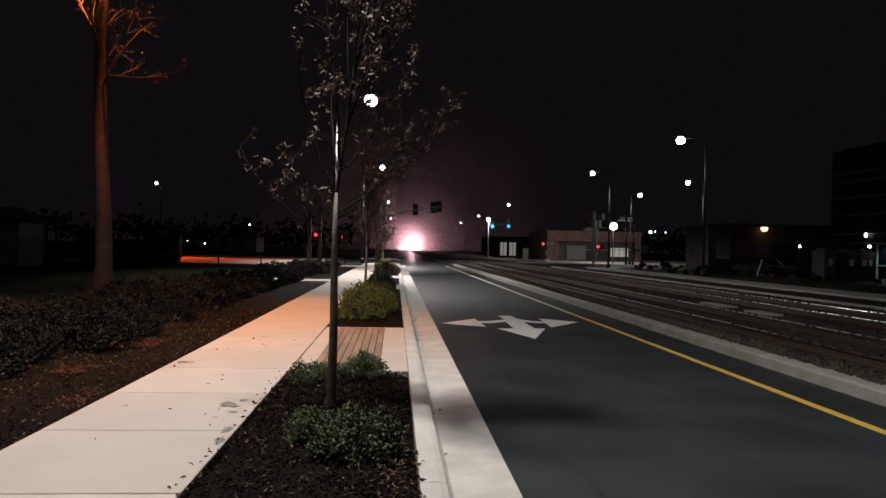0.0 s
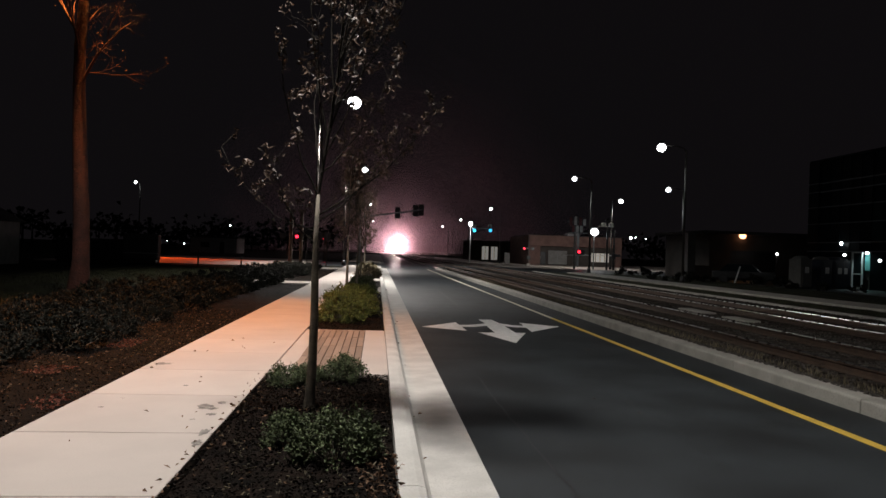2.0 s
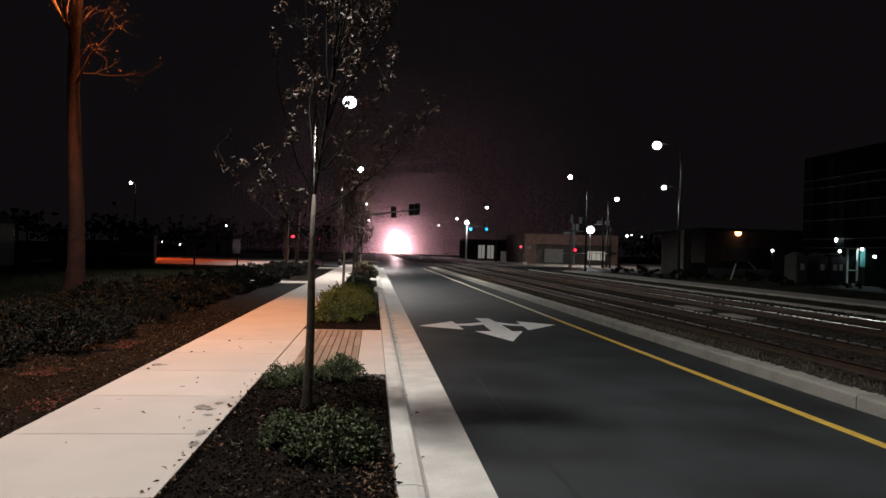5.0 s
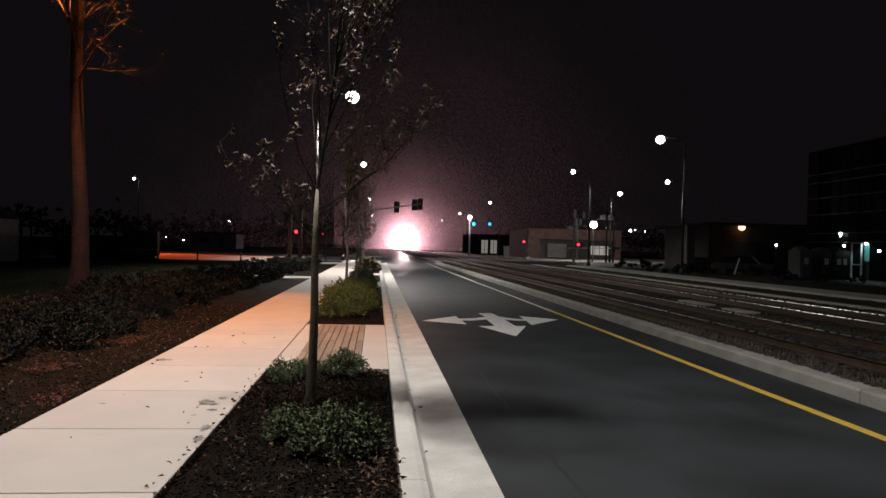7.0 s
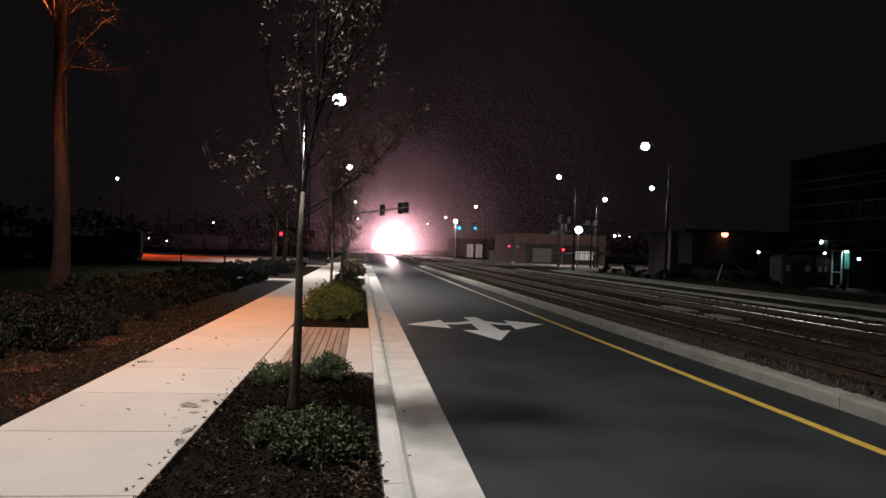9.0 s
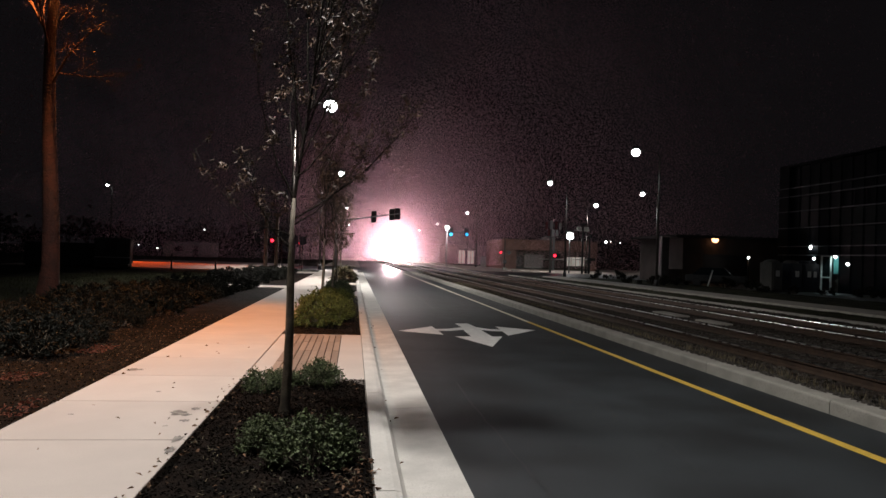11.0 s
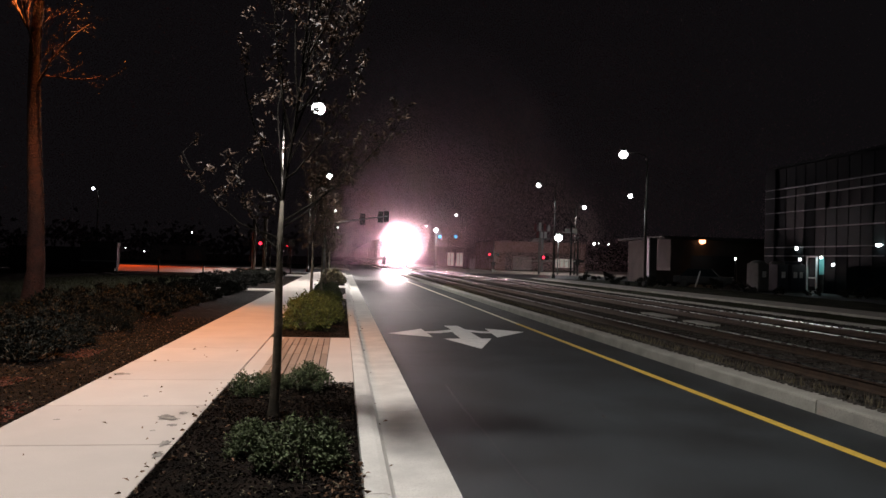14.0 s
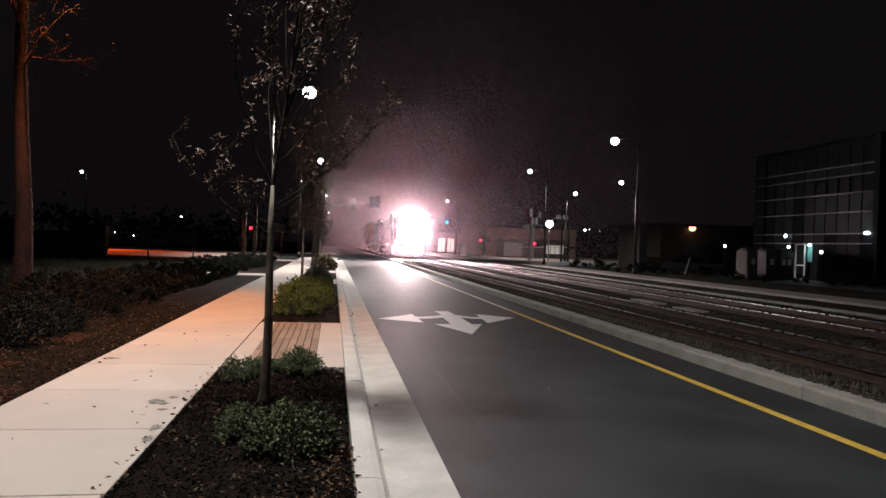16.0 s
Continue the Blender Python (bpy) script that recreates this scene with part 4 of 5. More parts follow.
part("wall_lamp", ball(-0.12, 38.8, 3.26, 0.08, 0.24, 0.1), LENS, GB, "glowing white wall lamp")
spot(32.6, 44.6, 2.45, 30, (0.7, 1.0, 0.97), aim=(33.0, 44.3, 0.0), cone=150)


def toilet(x, y, turn, body_mat, roof_mat, label):
    cab = thing("portable_toilet", pose(x, y, 0.02, 0, 0, turn), label, "portable toilet", "portable toilets")
    part("cabin", box(-0.48, 0.48, -0.5, 0.5, 0.08, 1.92, 0.05), body_mat, cab)
    part("skid", box(-0.52, 0.52, -0.54, 0.54, 0, 0.08, 0.01), BLACK, cab)
    bm = ball(0, 0, 1.92, 0.5, 0.52, 0.22)
    bmesh.ops.bisect_plane(bm, geom=bm.verts[:] + bm.edges[:] + bm.faces[:], plane_co=(0, 0, 1.92), plane_no=(0, 0, -1), clear_outer=True)
    part("roof_dome", bm, roof_mat, cab)
    for z in (0.6, 1.25):
        part("moulding", box(-0.49, -0.479, -0.42, 0.42, z, z + 0.05), body_mat, cab)
    door = part("door", box(-0.36, 0.36, -0.54, -0.502, 0.15, 1.82, 0.01), body_mat, cab)
    part("handle", box(0.24, 0.30, -0.57, -0.541, 0.95, 1.1, 0.005), BLACK, door)
    part("notice", box(-0.17, 0.17, -0.552, -0.542, 1.0, 1.4), SIGN_WHITE, door)
    return cab


toilet(27.75, 43.4, 14, PLASTIC_PALE, PLASTIC_PALE, "pale grey portable toilet with a domed roof")
for k, (x, y) in enumerate(((29.35, 43.7), (30.4, 43.95), (31.2, 44.5))):
    toilet(x, y, 14, PLASTIC_DARK, PLASTIC_PALE if k == 0 else PLASTIC_DARK, "dark portable toilet with a white notice")


def parked_car(x, y, turn, paint, label):
    car = thing("parked_car", pose(x, y, 0, 0, 0, turn), label, "car", "parked cars")
    bm = box(-0.88, 0.88, -2.2, 2.2, 0.32, 0.86, 0.1)
    part("body", bm, paint, car)
    bm = box(-0.8, 0.8, -1.2, 1.7, 0.84, 1.42)
    for v_ in bm.verts:
        if v_.co.z > 1:
            v_.co.x *= 0.78
            v_.co.y = v_.co.y * 0.6 + 0.1
    part("cabin", bm, DARK_GLASS, car)
    part("roof", box(-0.6, 0.6, -0.6, 1.1, 1.421, 1.47, 0.02), paint, car)
    for s in (-1, 1):
        part("headlight", box(s * 0.62 - 0.18, s * 0.62 + 0.18, -2.215, -2.18, 0.6, 0.72, 0.01), TRIM, car)
        for yy in (-1.35, 1.35):
            wheel = part("wheel", rod((s * 0.72, yy, 0.32), (s * 0.9, yy, 0.32), 0.32, 0.32, 18), BLACK, car)
            part("rim", rod((s * 0.9, yy, 0.32), (s * 0.91, yy, 0.32), 0.2, 0.2, 14), ROOF, wheel)
    return car


parked_car(28.3, 51.5, 55, ROOF, "dark parked car in the unlit yard")
LP = thing("leaning_marker", pose(26.75, 49.9, 0, 0, 17, 0), "white marker post leaning to one side", "marker post")
part("post", rod((0, 0, -0.02), (0, 0, 1.3), 0.06, 0.05, 10), SIGN_WHITE, LP)
part("cap", ball(0, 0, 1.3, 0.05, 0.05, 0.03), SIGN_WHITE, LP)

SH = thing("shop_building", pose(0, 150, 0), "small dark building with two lit windows", "building", "buildings")
wall_with_openings(SH, "front_wall", 19.5, 30.0, 0, 0.3, 4.2, ((22.6, 24.1, 0.2, 3.2), (24.6, 26.1, 0.2, 3.2)), STUCCO)
part("back_wall", box(19.5, 30, 8, 8.3, -0.05, 4.2), STUCCO, SH)
part("roof", box(19.3, 30.2, -0.2, 8.5, 4.205, 4.4, 0.03), ROOF, SH)
for a in (22.6, 24.6):
    window(SH, a, a + 1.5, 0, 0.2, 3.2, 2, WINDOW_LIT, BLACK)

# dark trailer and a shed beyond the lawn
TR = thing("trailer", pose(-17.35, 53, 0, 0, 0, 14), "dark closed trailer parked on the lawn edge", "trailer")
part("body", box(-1.2, 1.2, 0, 4, 0.3, 2.2, 0.08), ROOF, TR)
part("chassis", box(-1.1, 1.1, -0.8, 4, 0.06, 0.298, 0.02), RAIL_SIDE, TR)
for s in (-1, 1):
    for y in (2.2, 3.2):
        part("wheel", rod((s * 0.95, y, 0.32), (s * 1.15, y, 0.32), 0.36, 0.36, 18), ROOF, TR)
part("reflector_strip", box(-1.2, 1.2, -0.012, -0.002, 0.75, 0.82), STEEL, TR)
SC = thing("storage_container", pose(-21.2, 53.6, 0, 0, 0, 8), "dark storage container beside the trailer", "container")
part("body", box(-2.3, 2.3, 0, 2.4, 0.15, 1.75, 0.03), BLACK, SC)
part("skid", box(-2.2, 2.2, 0.1, 2.3, -0.05, 0.15, 0.02), RAIL_SIDE, SC)
for k in range(9):
    part("rib", box(-2.1 + 0.5 * k, -1.98 + 0.5 * k, -0.03, 0.0, 0.2, 1.7, 0.008), BLACK, SC)
FB = thing("far_building", pose(-32.5, 142, 0), "far low pale building in the dark", "building", "buildings")
part("wall", box(-4.5, 4.5, 0, 8, -0.05, 2.9), TRIM, FB)
part("roof", box(-4.8, 4.8, -0.3, 8.3, 2.9, 3.15, 0.03), ROOF, FB)
part("window", box(-2.5, -0.8, -0.02, -0.005, 1.0, 2.0), DARK_GLASS, FB)
part("door", box(1.2, 2.1, -0.02, -0.005, -0.04, 2.1), BLACK, FB)
SD = thing("shed", pose(-24.5, 44, 0), "small pale plastered shed in the dark", "shed")
part("cabin", box(-1.6, 1.6, 0, 3, -0.05, 2.6), TRIM, SD)
bm = box(-1.9, 1.9, -0.3, 3.3, 2.6, 3.6)
for v_ in bm.verts:
    if v_.co.z > 3:
        v_.co.x *= 0.03
part("roof", bm, ROOF, SD)

for x, y, h in ((-13.75, 55.2, 1.15), (-10.5, 55.2, 0.75)):
    post = thing("bollard", pose(x, y, 0), "short dark post at the edge of the lot", "bollard", "lot bollards")
    part("shaft", rod((0, 0, -0.05), (0, 0, h), 0.06, 0.05, 10), BLACK, post)
    part("cap", ball(0, 0, h, 0.07, 0.07, 0.05), BLACK, post)

# ---- dark bushes and far trees ----
for k, (x, y, s) in enumerate(((19.2 + 1.2, 49.0, 1.2), (21.9, 48.0, 1.3), (23.3, 49.5, 1.2), (24.8, 50.5, 1.1), (26.5, 47.0, 1.3), (27.9, 46.0, 1.1), (25.6, 41.0, 0.9), (27.0, 39.8, 0.9), (28.4, 38.8, 0.9), (29.6, 37.0, 1.1), (30.6, 36.2, 1.3), (31.0, 34.6, 1.6), (22.6, 62.0, 1.4), (24.5, 62.5, 1.4))):
    shrub(x, y, 0.0, DARK_FAR[k % 3], "low dark bush beyond the tracks", "far bushes", 40 * k, s)
_rng = random.Random(77)
_v, _f = [], []
for k in range(150):
    a = -75 + 150 * k / 150 + _rng.uniform(-0.4, 0.4)
    if -4 < a < 14:
        continue
    d = _rng.uniform(190, 260)
    cx, cy, h = d * math.sin(radians(a)), d * math.cos(radians(a)), _rng.uniform(5, 10)
    tube(_v, _f, [(cx, cy, -0.1), (cx, cy, h * 0.7)], [0.3, 0.15], 5)
    for j in range(60):
        e = Vector((_rng.gauss(0, 2.4), _rng.gauss(0, 2.4), h * 0.62 + _rng.gauss(0, h * 0.16)))
        leaf(_v, _f, (cx + e.x, cy + e.y, max(0.5, e.z)), (_rng.uniform(-1, 1), _rng.uniform(-1, 1), _rng.uniform(-1, 1)), 1.6, 1.2, _rng, 0.3)
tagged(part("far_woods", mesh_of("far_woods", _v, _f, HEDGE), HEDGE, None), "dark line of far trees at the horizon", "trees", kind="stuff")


# ---- litter of the beds ----
def scatter(name, label, category, areas, count, maker, material, seed):
    """Many small loose pieces in one object."""
    rng = random.Random(seed)
    v, f = [], []
    for x0, x1, y0, y1, z, share in areas:
        for k in range(int(count * share)):
            maker(v, f, rng.uniform(x0, x1), rng.uniform(y0, y1), z, rng)
    return tagged(part(name, mesh_of(name, v, f, material), material, None), label, category, kind="stuff")


def chip(v, f, x, y, z, rng, size=0.026):
    a, l, w, t = rng.uniform(0, math.pi), size * rng.uniform(0.5, 1.4), size * rng.uniform(0.12, 0.3), rng.uniform(-0.35, 0.35)
    c, s, b = math.cos(a), math.sin(a), len(v)
    zz = z + rng.uniform(0.0, 0.02)
    for u, q in ((-1, -1), (1, -1), (1, 1), (-1, 1)):
        v.append((x + c * u * l / 2 - s * q * w / 2, y + s * u * l / 2 + c * q * w / 2, zz + t * u * l / 2 + 0.006))
    v.append((x, y, zz - 0.008))
    f += [(b, b + 1, b + 2, b + 3), (b, b + 4, b + 1), (b + 2, b + 4, b + 3)]


def shred(v, f, x, y, z, rng):
    chip(v, f, x, y, z, rng, 0.034)


def stone(v, f, x, y, z, rng, size=0.045):
    b = len(v)
    for dx, dy, dz in ((1, 0, 0), (-1, 0, 0), (0, 1, 0), (0, -1, 0), (0, 0, 1), (0, 0, -1)):
        r = size * rng.uniform(0.35, 0.75)
        v.append((x + dx * r + rng.uniform(-0.01, 0.01), y + dy * r, z + dz * r * 0.8 + 0.01))
    f += [(b, b + 2, b + 4), (b + 2, b + 1, b + 4), (b + 1, b + 3, b + 4), (b + 3, b, b + 4), (b + 2, b, b + 5), (b + 1, b + 2, b + 5), (b + 3, b + 1, b + 5), (b, b + 3, b + 5)]


def fallen(v, f, x, y, z, rng):
    leaf(v, f, (x, y, z + 0.012), (rng.uniform(-1, 1), rng.uniform(-1, 1), rng.uniform(-0.1, 0.3)), rng.uniform(0.025, 0.055), rng.uniform(0.012, 0.028), rng, 0.2)


def blade(v, f, x, y, z, rng, size=0.09):
    a, h, b = rng.uniform(0, 6.28), size * rng.uniform(0.5, 1.3), len(v)
    dx, dy = math.cos(a) * 0.006, math.sin(a) * 0.006
    v += [(x - dx, y - dy, z - 0.01), (x + dx, y + dy, z - 0.01), (x + rng.uniform(-0.5, 0.5) * h, y + rng.uniform(-0.5, 0.5) * h, z + h)]
    f.append((b, b + 1, b + 2))


scatter("mulch_chips", "dark shredded bark chips over the beds", "mulch", ((-1.19, 0.165, 3.0, 8.1, 0.14, 0.55), (-1.19, 0.165, 12.65, 24.0, 0.14, 0.2), (-5.0, -2.69, 4.5, 16.0, 0.13, 0.35)), 15000, chip, CHIP, 11)
scatter("fallen_leaves", "dry brown leaves lying on the mulch", "leaves", ((-1.19, 0.165, 3.0, 8.1, 0.15, 0.1), (-4.6, -2.69, 5.0, 16.0, 0.14, 0.6), (-1.28, -1.1, 4.0, 8.0, 0.145, 0.05), (-0.1, 0.19, 3.8, 5.0, 0.15, 0.12)), 1500, fallen, DRY_LEAF, 12)
scatter("straw_litter", "pale dry straw and bark shreds on the mulch", "litter", ((-1.0, 0.15, 3.6, 5.3, 0.15, 0.5), (-1.19, 0.16, 5.3, 8.0, 0.15, 0.22), (-3.4, -2.7, 5.0, 12.0, 0.14, 0.28)), 420, shred, STRAW, 23)
scatter("kerb_leaves", "few dry leaves on sidewalk and gutter", "leaves", ((-2.6, -1.25, 4.5, 12.0, 0.15, 0.3), (0.38, 0.46, 4.0, 30.0, -0.005, 0.5), (1.0, 4.3, 5.0, 16.0, 0.0, 0.15)), 60, fallen, DRY_LEAF, 13)
scatter("red_leaves", "dry reddish leaves heaped at the foot of the hedge", "leaves", ((-3.75, -3.35, 7.75, 8.25, 0.15, 0.35), (-3.65, -3.3, 9.8, 10.6, 0.15, 0.4), (-3.0, -2.72, 6.1, 6.9, 0.15, 0.25)), 420, fallen, RED_LEAF, 19)


def stains():
    """Flat damp marks with ragged outlines, a hair above the slab."""
    rng = random.Random(4)
    v, f = [], []
    for x, y, rx, ry in ((-1.48, 6.38, 0.10, 0.10), (-1.40, 6.30, 0.05, 0.05), (-1.37, 6.54, 0.05, 0.07), (-1.36, 6.09, 0.045, 0.05), (-1.47, 5.9, 0.03, 0.03), (-1.28, 5.5, 0.05, 0.10), (-1.26, 5.2, 0.04, 0.09), (-2.35, 6.3, 0.03, 0.02), (-2.5, 8.6, 0.12, 0.09), (-1.9, 7.3, 0.03, 0.03)):
        k0 = len(v)
        for k in range(22):
            a, r = 2 * math.pi * k / 22, rng.uniform(0.55, 1.15)
            v.append((x + rx * r * math.cos(a), y + ry * r * math.sin(a), 0.1535))
        f.append(tuple(range(k0, k0 + 22)))
    return tagged(part("stain", mesh_of("stain", v, f, STAIN), None, None), "dark damp stains on the pale sidewalk concrete", "stain", kind="stuff")


stains()
scatter("ballast_stones", "loose crushed stones beside and between the rails", "ballast", ((5.52, 5.66, 5.0, 26.0, 0.15, 0.06), (5.63, 9.6, 5.0, 26.0, 0.08, 0.7), (9.6, 14.1, 12.0, 35.0, 0.08, 0.25)), 26000, stone, STONE, 14)
scatter("kerb_grass", "thin dry grass along the track kerb", "grass", ((5.6, 6.1, 5.0, 40.0, 0.12, 1.0),), 4200, blade, STRAW, 15)
scatter("lawn_grass", "short dark grass of the lawn", "grass", ((-16.0, -8.2, 8.0, 50.0, -0.05, 0.8), (14.5, 17.5, 12.0, 50.0, 0.02, 0.2)), 26000, blade, GRASS, 16)

# ---- flecks that stand in for the headlight glare ----
GLARE_FLECK = bpy.data.materials.new("glare_fleck")
GLARE_FLECK.use_nodes = True
_n = GLARE_FLECK.node_tree.nodes
_n.remove(_n["Principled BSDF"])
_t = _n.new("ShaderNodeBsdfTranslucent")
# pink of the halo is put into the fleck colour
_t.inputs["Color"].default_value = (0.95, 0.66, 0.73, 1)
GLARE_FLECK.node_tree.links.new(_t.outputs[0], _n["Material Output"].inputs["Surface"])


def flecks(points, sizes, label, seed):
    """Small randomly turned triangles in one mesh, standing in for headlight glare."""
    rs = np.random.RandomState(seed)
    p, s = np.concatenate(points), np.concatenate(sizes)
    n = len(p)
    tri = rs.normal(0, 1, (n, 3, 3))
    tri[:, :, 1] *= 0.35
    tri -= tri.mean(1, keepdims=True)
    tri *= (s / np.linalg.norm(tri, axis=2).mean(1))[:, None, None] * 0.6
    me = bpy.data.meshes.new("mist")
    me.vertices.add(3 * n)
    me.vertices.foreach_set("co", (p[:, None, :] + tri).astype(np.float32).ravel())
    me.loops.add(3 * n)
    me.loops.foreach_set("vertex_index", np.arange(3 * n, dtype=np.int32))
    me.polygons.add(n)
    me.polygons.foreach_set("loop_start", np.arange(0, 3 * n, 3, dtype=np.int32))
    me.materials.append(GLARE_FLECK)
    me.update(calc_edges=True)
    return tagged(part("mist", me, None, None), label, "mist", kind="stuff")


def far_glare(cx, cz, y0, y1, near, far):
    """Glare flecks over the far line; near and far are their share of the view per metre along its middle."""
    rs = np.random.RandomState(3)
    pts, sizes = [], []
    for y in np.arange(y0, y1, 2.0):
        wide = y / 46.0
        size = 0.02 + 0.07 * y / 300
        cover = near + (far - near) * ((y - y0) / (y1 - y0)) ** 2
        n = int(cover * 2 * math.pi * wide ** 2 * 2.0 / (0.23 * size * size))
        p = np.stack([rs.normal(cx, wide, n), y + rs.uniform(0, 2.0, n), rs.normal(cz, wide, n)], 1)
        p = p[p[:, 2] > 0.3]
        pts.append(p)
        sizes.append(np.full(len(p), size))
    return flecks(pts, sizes, "small translucent flecks over the far line, for the headlight glare", 5)


def bow_glare(profile, label, seed, depth=5.0, left=18.0):
    """Glare flecks before the locomotive in a widening bowl; profile rows are (distance from the axis, share of the
    view, fleck size).
    """
    rs = np.random.RandomState(seed)
    at, share, size = [np.array(c, float) for c in zip(*profile)]
    b = np.linspace(at[0], at[-1], 400)
    s = np.interp(b, at, size)
    per = np.interp(b, at, share) * 2 * math.pi * b / (0.23 * s * s)
    total = np.concatenate([[0.0], np.cumsum((per[1:] + per[:-1]) / 2 * np.diff(b))])
    n = int(total[-1])
    k = np.arange(n) + 0.5
    b = np.interp(k, total, b)
    size = np.interp(b, at, size)
    a = k * 2.399963
    p = np.stack([b * np.cos(a), -(0.8 + 0.85 * b + rs.uniform(0, depth, n)), 3.2 + b * np.sin(a)], 1) + rs.normal(0, 0.5, (n, 3)) * size[:, None]
    keep = (p[:, 2] > 0.15) & (p[:, 0] > -left)
    return flecks([p[keep]], [size[keep]], label, seed + 1)


# bloom round the headlights imitated by layers of lit flecks, no real mist
far_glare(7.34, 3.2, 86, 312, 0.001, 0.004)
GLARE_CORE = bow_glare(((0.02, 0.7, 0.02), (1.0, 0.5, 0.017), (1.35, 0.22, 0.015), (1.7, 0.09, 0.013)), "small translucent flecks for the core of the headlight glare", 8)
VEIL = bow_glare(((1.6, 0.10, 0.013), (2.6, 0.08, 0.013), (4.0, 0.06, 0.014), (7.0, 0.05, 0.016), (11.0, 0.042, 0.018), (16.0, 0.025, 0.02), (22.0, 0.006, 0.02)), "small translucent flecks for the spread of the headlight glare", 14, 5.0, 8.5)
GLARE_WIDE = bow_glare(((1.4, 0.1, 0.035), (2.8, 0.65, 0.035), (4.0, 0.7, 0.035), (5.5, 0.64, 0.035), (7.5, 0.5, 0.04), (10.0, 0.38, 0.045), (14.0, 0.32, 0.06), (19.0, 0.22, 0.07), (23.0, 0.10, 0.075), (27.0, 0.01, 0.075)), "small translucent flecks for the wide glare, falling behind the train", 21)
CORONA = bow_glare(((1.3, 0.15, 0.035), (1.8, 0.4, 0.035), (2.3, 0.36, 0.035), (2.7, 0.17, 0.035), (3.4, 0.03, 0.035)), "small translucent flecks for the bright ring of headlight glare", 44)
GLARE_FAR = bow_glare(((15.0, 0.02, 0.09), (22.0, 0.16, 0.10), (30.0, 0.28, 0.11), (40.0, 0.34, 0.12), (50.0, 0.24, 0.13), (64.0, 0.03, 0.13)), "sparse translucent flecks for the widest headlight glare ahead of the train", 33, 8.0, 60.0)


# ---- train ----
NOSE = thing("locomotive", pose(7.34, 311, 0.25), "dark diesel locomotive with blazing headlights", "locomotive", "train")


def bogie(parent, y, axles=3, gap=1.7):
    truck = part("bogie", box(-1.15, 1.15, y - gap * (axles - 1) / 2 - 0.7, y + gap * (axles - 1) / 2 + 0.7, 0.42, 0.78, 0.05), BLACK, parent)
    for k in range(axles):
        yy = y + gap * (k - (axles - 1) / 2)
        for s in (-1, 1):
            part("wheel", rod((s * 0.69, yy, 0.46), (s * 0.83, yy, 0.46), 0.46, 0.46, 20), RAIL_SIDE, truck)
    return truck


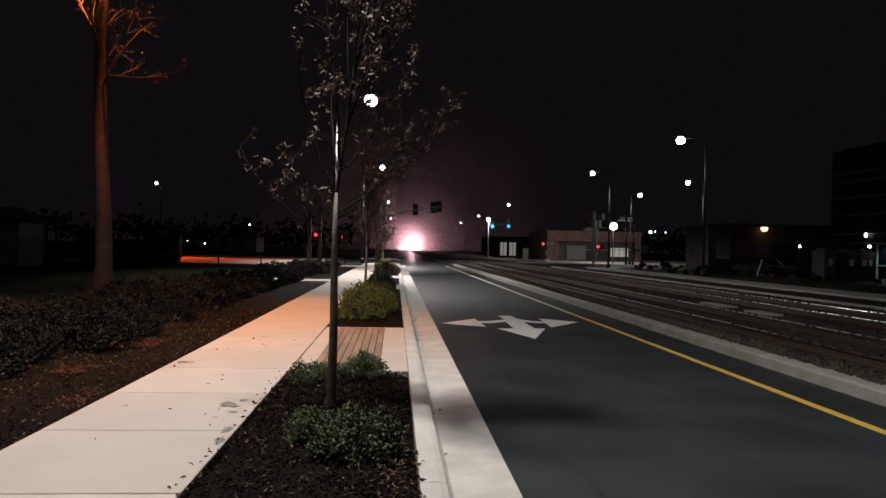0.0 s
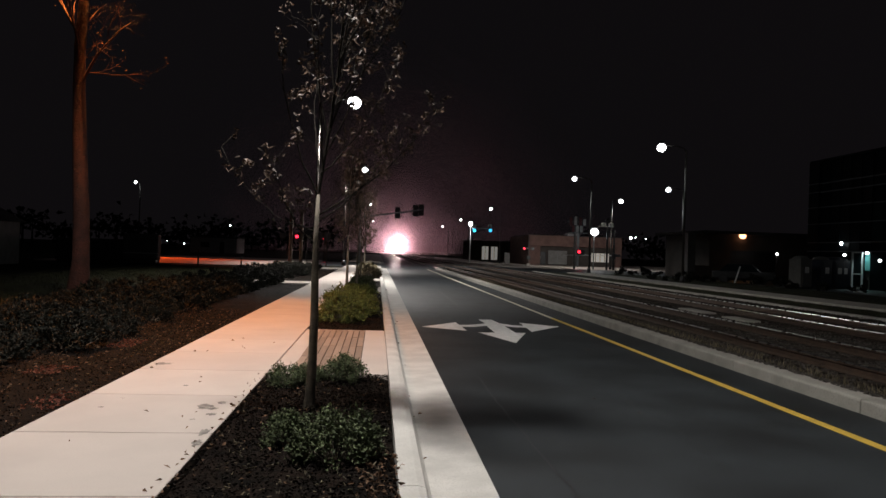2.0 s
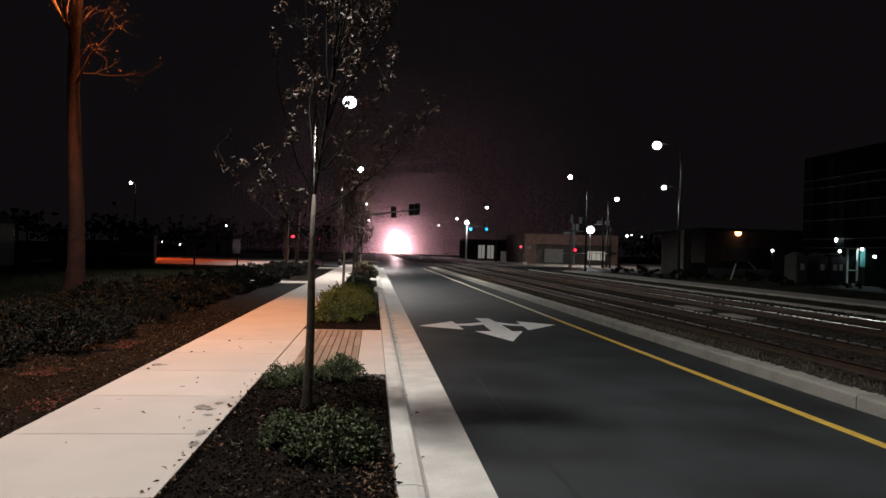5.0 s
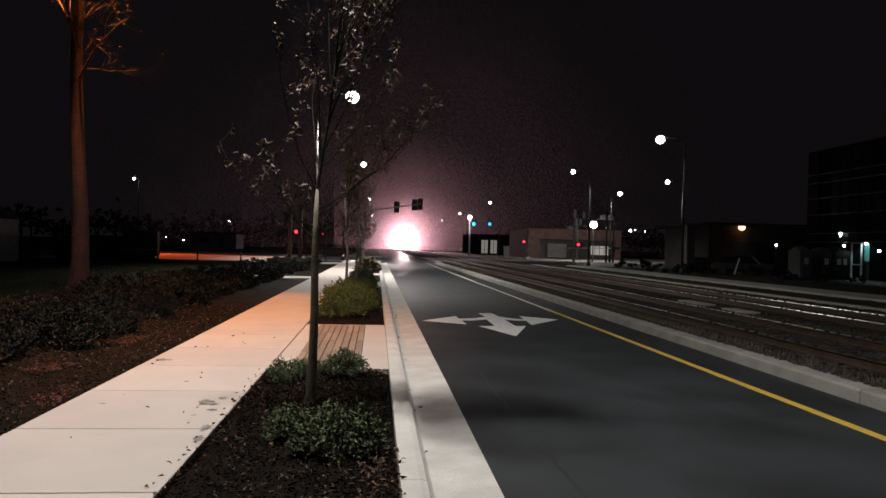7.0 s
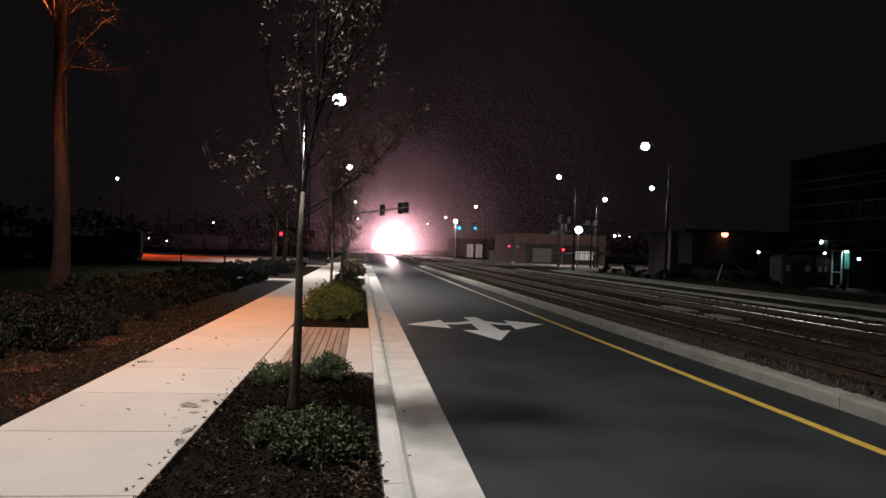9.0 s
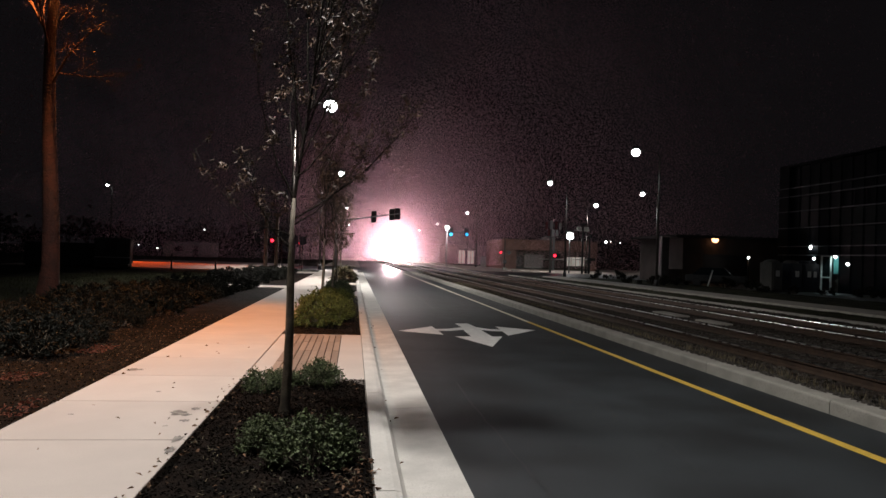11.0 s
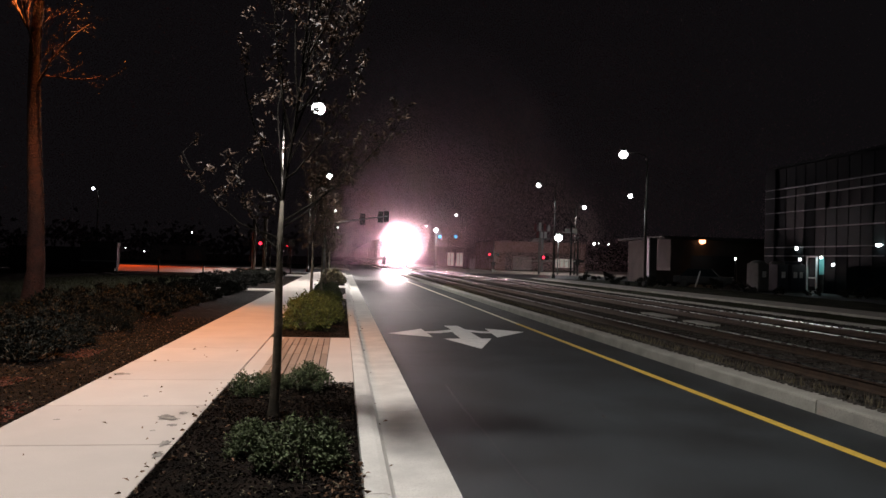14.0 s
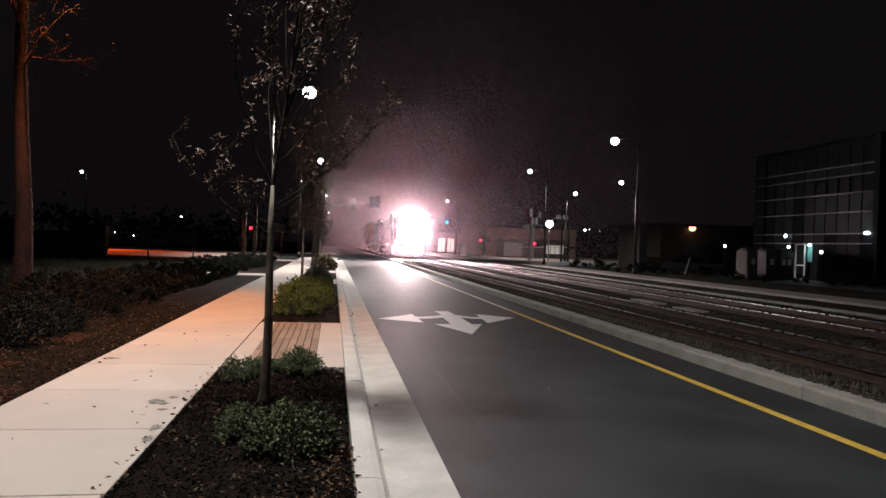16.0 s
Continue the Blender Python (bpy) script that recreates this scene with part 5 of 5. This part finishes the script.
def locomotive(root, lights):
    part("frame", box(-1.5, 1.5, 0.4, 21.6, 1.05, 1.45, 0.04), BLACK, root)
    part("long_hood", box(-0.98, 0.98, 5.6, 20.9, 1.45, 4.35, 0.14), LOCO, root)
    cab = part("cab", box(-1.52, 1.52, 2.9, 5.6, 1.45, 4.62, 0.16), LOCO, root)
    nose = part("nose", box(-0.95, 0.95, 1.0, 2.9, 1.45, 3.05, 0.16), LOCO_GREY, root)
    for x in (-0.98, -0.33, 0.33, 0.98):
        part("windscreen", box(x - 0.28, x + 0.28, 2.885, 2.90, 3.35, 4.05, 0.004), DARK_GLASS, cab)
    for s in (-1, 1):
        part("side_window", box(s * 1.51 - 0.012, s * 1.51 + 0.012, 3.5, 4.9, 3.3, 4.0, 0.004), DARK_GLASS, cab)
        part("number_board", box(s * 0.85 - 0.34, s * 0.85 + 0.34, 2.84, 2.90, 4.2, 4.45, 0.01), SIGN_WHITE, cab)
        part("step_well", box(s * 1.35 - 0.16, s * 1.35 + 0.16, 0.35, 1.0, 0.35, 1.1, 0.03), LOCO_GREY, root)
        for y in (0.5, 3.0, 6.5, 9.5, 12.5, 15.5, 18.5, 21.4):
            part("handrail_post", rod((s * 1.46, y, 1.45), (s * 1.46, y, 2.45), 0.02, 0.02, 6), LOCO_GREY, root)
        part("handrail", rod((s * 1.46, 5.7, 2.45), (s * 1.46, 21.4, 2.45), 0.02, 0.02, 6), LOCO_GREY, root)
    part("plough", box(-1.4, 1.4, 0.0, 0.35, 0.15, 1.0, 0.06), BLACK, root)
    part("coupler", box(-0.14, 0.14, -0.45, 0.2, 0.75, 1.0, 0.04), RAIL_SIDE, root)
    part("fuel_tank", box(-1.25, 1.25, 8.2, 13.6, 0.35, 1.05, 0.12), BLACK, root)
    for y in (7.0, 10.0, 13.0):
        part("roof_fan", rod((0, y + 4, 4.3), (0, y + 4, 4.5), 0.6, 0.6, 18), BLACK, root)
    part("exhaust_stack", box(-0.25, 0.25, 9.2, 10.2, 4.3, 4.6, 0.03), BLACK, root)
    bogie(root, 3.9)
    bogie(root, 17.9)
    house = part("headlight_housing", box(-0.44, 0.44, 2.76, 2.92, 4.1, 4.56, 0.03), BLACK, root)
    for s in (-1, 1):
        lamp = part("headlight", rod((s * 0.21, 2.80, 4.33), (s * 0.21, 2.72, 4.33), 0.18, 0.18, 18), STEEL, house)
        ditch = part("ditch_light", rod((s * 1.0, 0.42, 1.55), (s * 1.0, 0.30, 1.55), 0.18, 0.18, 18), STEEL, root)
        # hoods added to keep the beam off the buildings beside the line
        for hx, hy, hz, owner in ((s * 0.21, 2.722, 4.33, house), (s * 1.0, 0.302, 1.55, root)):
            v, f = [], []
            ring = [(math.cos(2 * math.pi * k / 18), math.sin(2 * math.pi * k / 18)) for k in range(18)]
            for yy, r in ((hy, 0.20), (hy - 0.22, 0.20), (hy - 0.22, 0.175), (hy, 0.175)):
                v += [(hx + r * c, yy, hz + r * d) for c, d in ring]
            for q in range(3):
                f += [(q * 18 + k, q * 18 + (k + 1) % 18, q * 18 + 18 + (k + 1) % 18, q * 18 + 18 + k) for k in range(18)]
            part("lamp_hood", mesh_of("lamp_hood", v, f, BLACK), BLACK, owner)
        if lights:
            part("lens", rod((s * 0.21, 2.722, 4.33), (s * 0.21, 2.70, 4.33), 0.165, 0.165, 18), LENS_TRAIN, house, "blazing white lens")
            part("lens", rod((s * 1.0, 0.302, 1.55), (s * 1.0, 0.28, 1.55), 0.165, 0.165, 18), LENS_TRAIN, root, "blazing white lens")


locomotive(NOSE, True)
SECOND = thing("locomotive", pose(7.34, 333.2, 0.25), "dark diesel locomotive coupled behind the first", "locomotive", "train")
locomotive(SECOND, False)


def boxcar(root):
    part("body", box(-1.48, 1.48, 0.5, 16.6, 1.15, 4.75, 0.05), CAR_BODY, root)
    part("roof", box(-1.52, 1.52, 0.42, 16.68, 4.75, 4.86, 0.03), STEEL, root)
    for s in (-1, 1):
        part("sliding_door", box(s * 1.50 - 0.05, s * 1.50 + 0.05, 7.0, 10.1, 1.3, 4.5, 0.02), CAR_BODY, root)
        for k in range(12):
            y = 0.8 + k * 1.42
            if not 6.6 < y < 10.4:
                part("side_post", box(s * 1.50 - 0.05, s * 1.50 + 0.05, y - 0.06, y + 0.06, 1.2, 4.7, 0.01), CAR_BODY, root)
    part("sill", box(-1.3, 1.3, 0.3, 16.8, 0.9, 1.16, 0.02), BLACK, root)
    bogie(root, 2.6, 2)
    bogie(root, 14.5, 2)


WAGONS = [thing("boxcar", pose(7.34, 355.4, 0.25), "tall brown boxcar of the freight train", "railway wagon", "train")]
boxcar(WAGONS[0])
for k in range(1, 14):
    WAGONS.append(copy_thing(WAGONS[0], pose(7.34, 355.4 + 17.4 * k, 0.25)))


def motions():
    """The train comes nearer on the near track, slowing a little."""
    stops = [0, 2, 4, 6, 8, 10, 12, 14, 16]
    for ob, back in [(NOSE, 0.0), (GLARE_CORE, 0.0), (SECOND, 22.2)] + [(w, 44.4 + 17.4 * k) for k, w in enumerate(WAGONS)]:
        walk(ob, [(t, pose(7.34, 311 - 18.2 * t + 0.19 * t * t + back, 0.25)) for t in stops])
    # glare layers drop back late, so the glow keeps its apparent size
    fall = {10: 2.0, 12: 10.0, 14: 42.0, 16: 80.0}
    walk(GLARE_FAR, [(t, pose(7.34, 311 - 18.2 * t + 0.19 * t * t + fall.get(t, 0.0), 0.25)) for t in stops])
    spent = {14: 0.4, 16: 10.0}
    walk(CORONA, [(t, pose(7.34, 311 - 18.2 * t + 0.19 * t * t + spent.get(t, 0.0), 0.25)) for t in stops])
    slip = {14: 1.0, 16: 3.0}
    walk(VEIL, [(t, pose(7.34, 311 - 18.2 * t + 0.19 * t * t + slip.get(t, 0.0), 0.25)) for t in stops])
    lag = {12: 3.0, 14: 22.0, 16: 66.0}
    walk(GLARE_WIDE, [(t, pose(7.34, 311 - 18.2 * t + 0.19 * t * t + lag.get(t, 0.0), 0.25)) for t in stops])


motions()
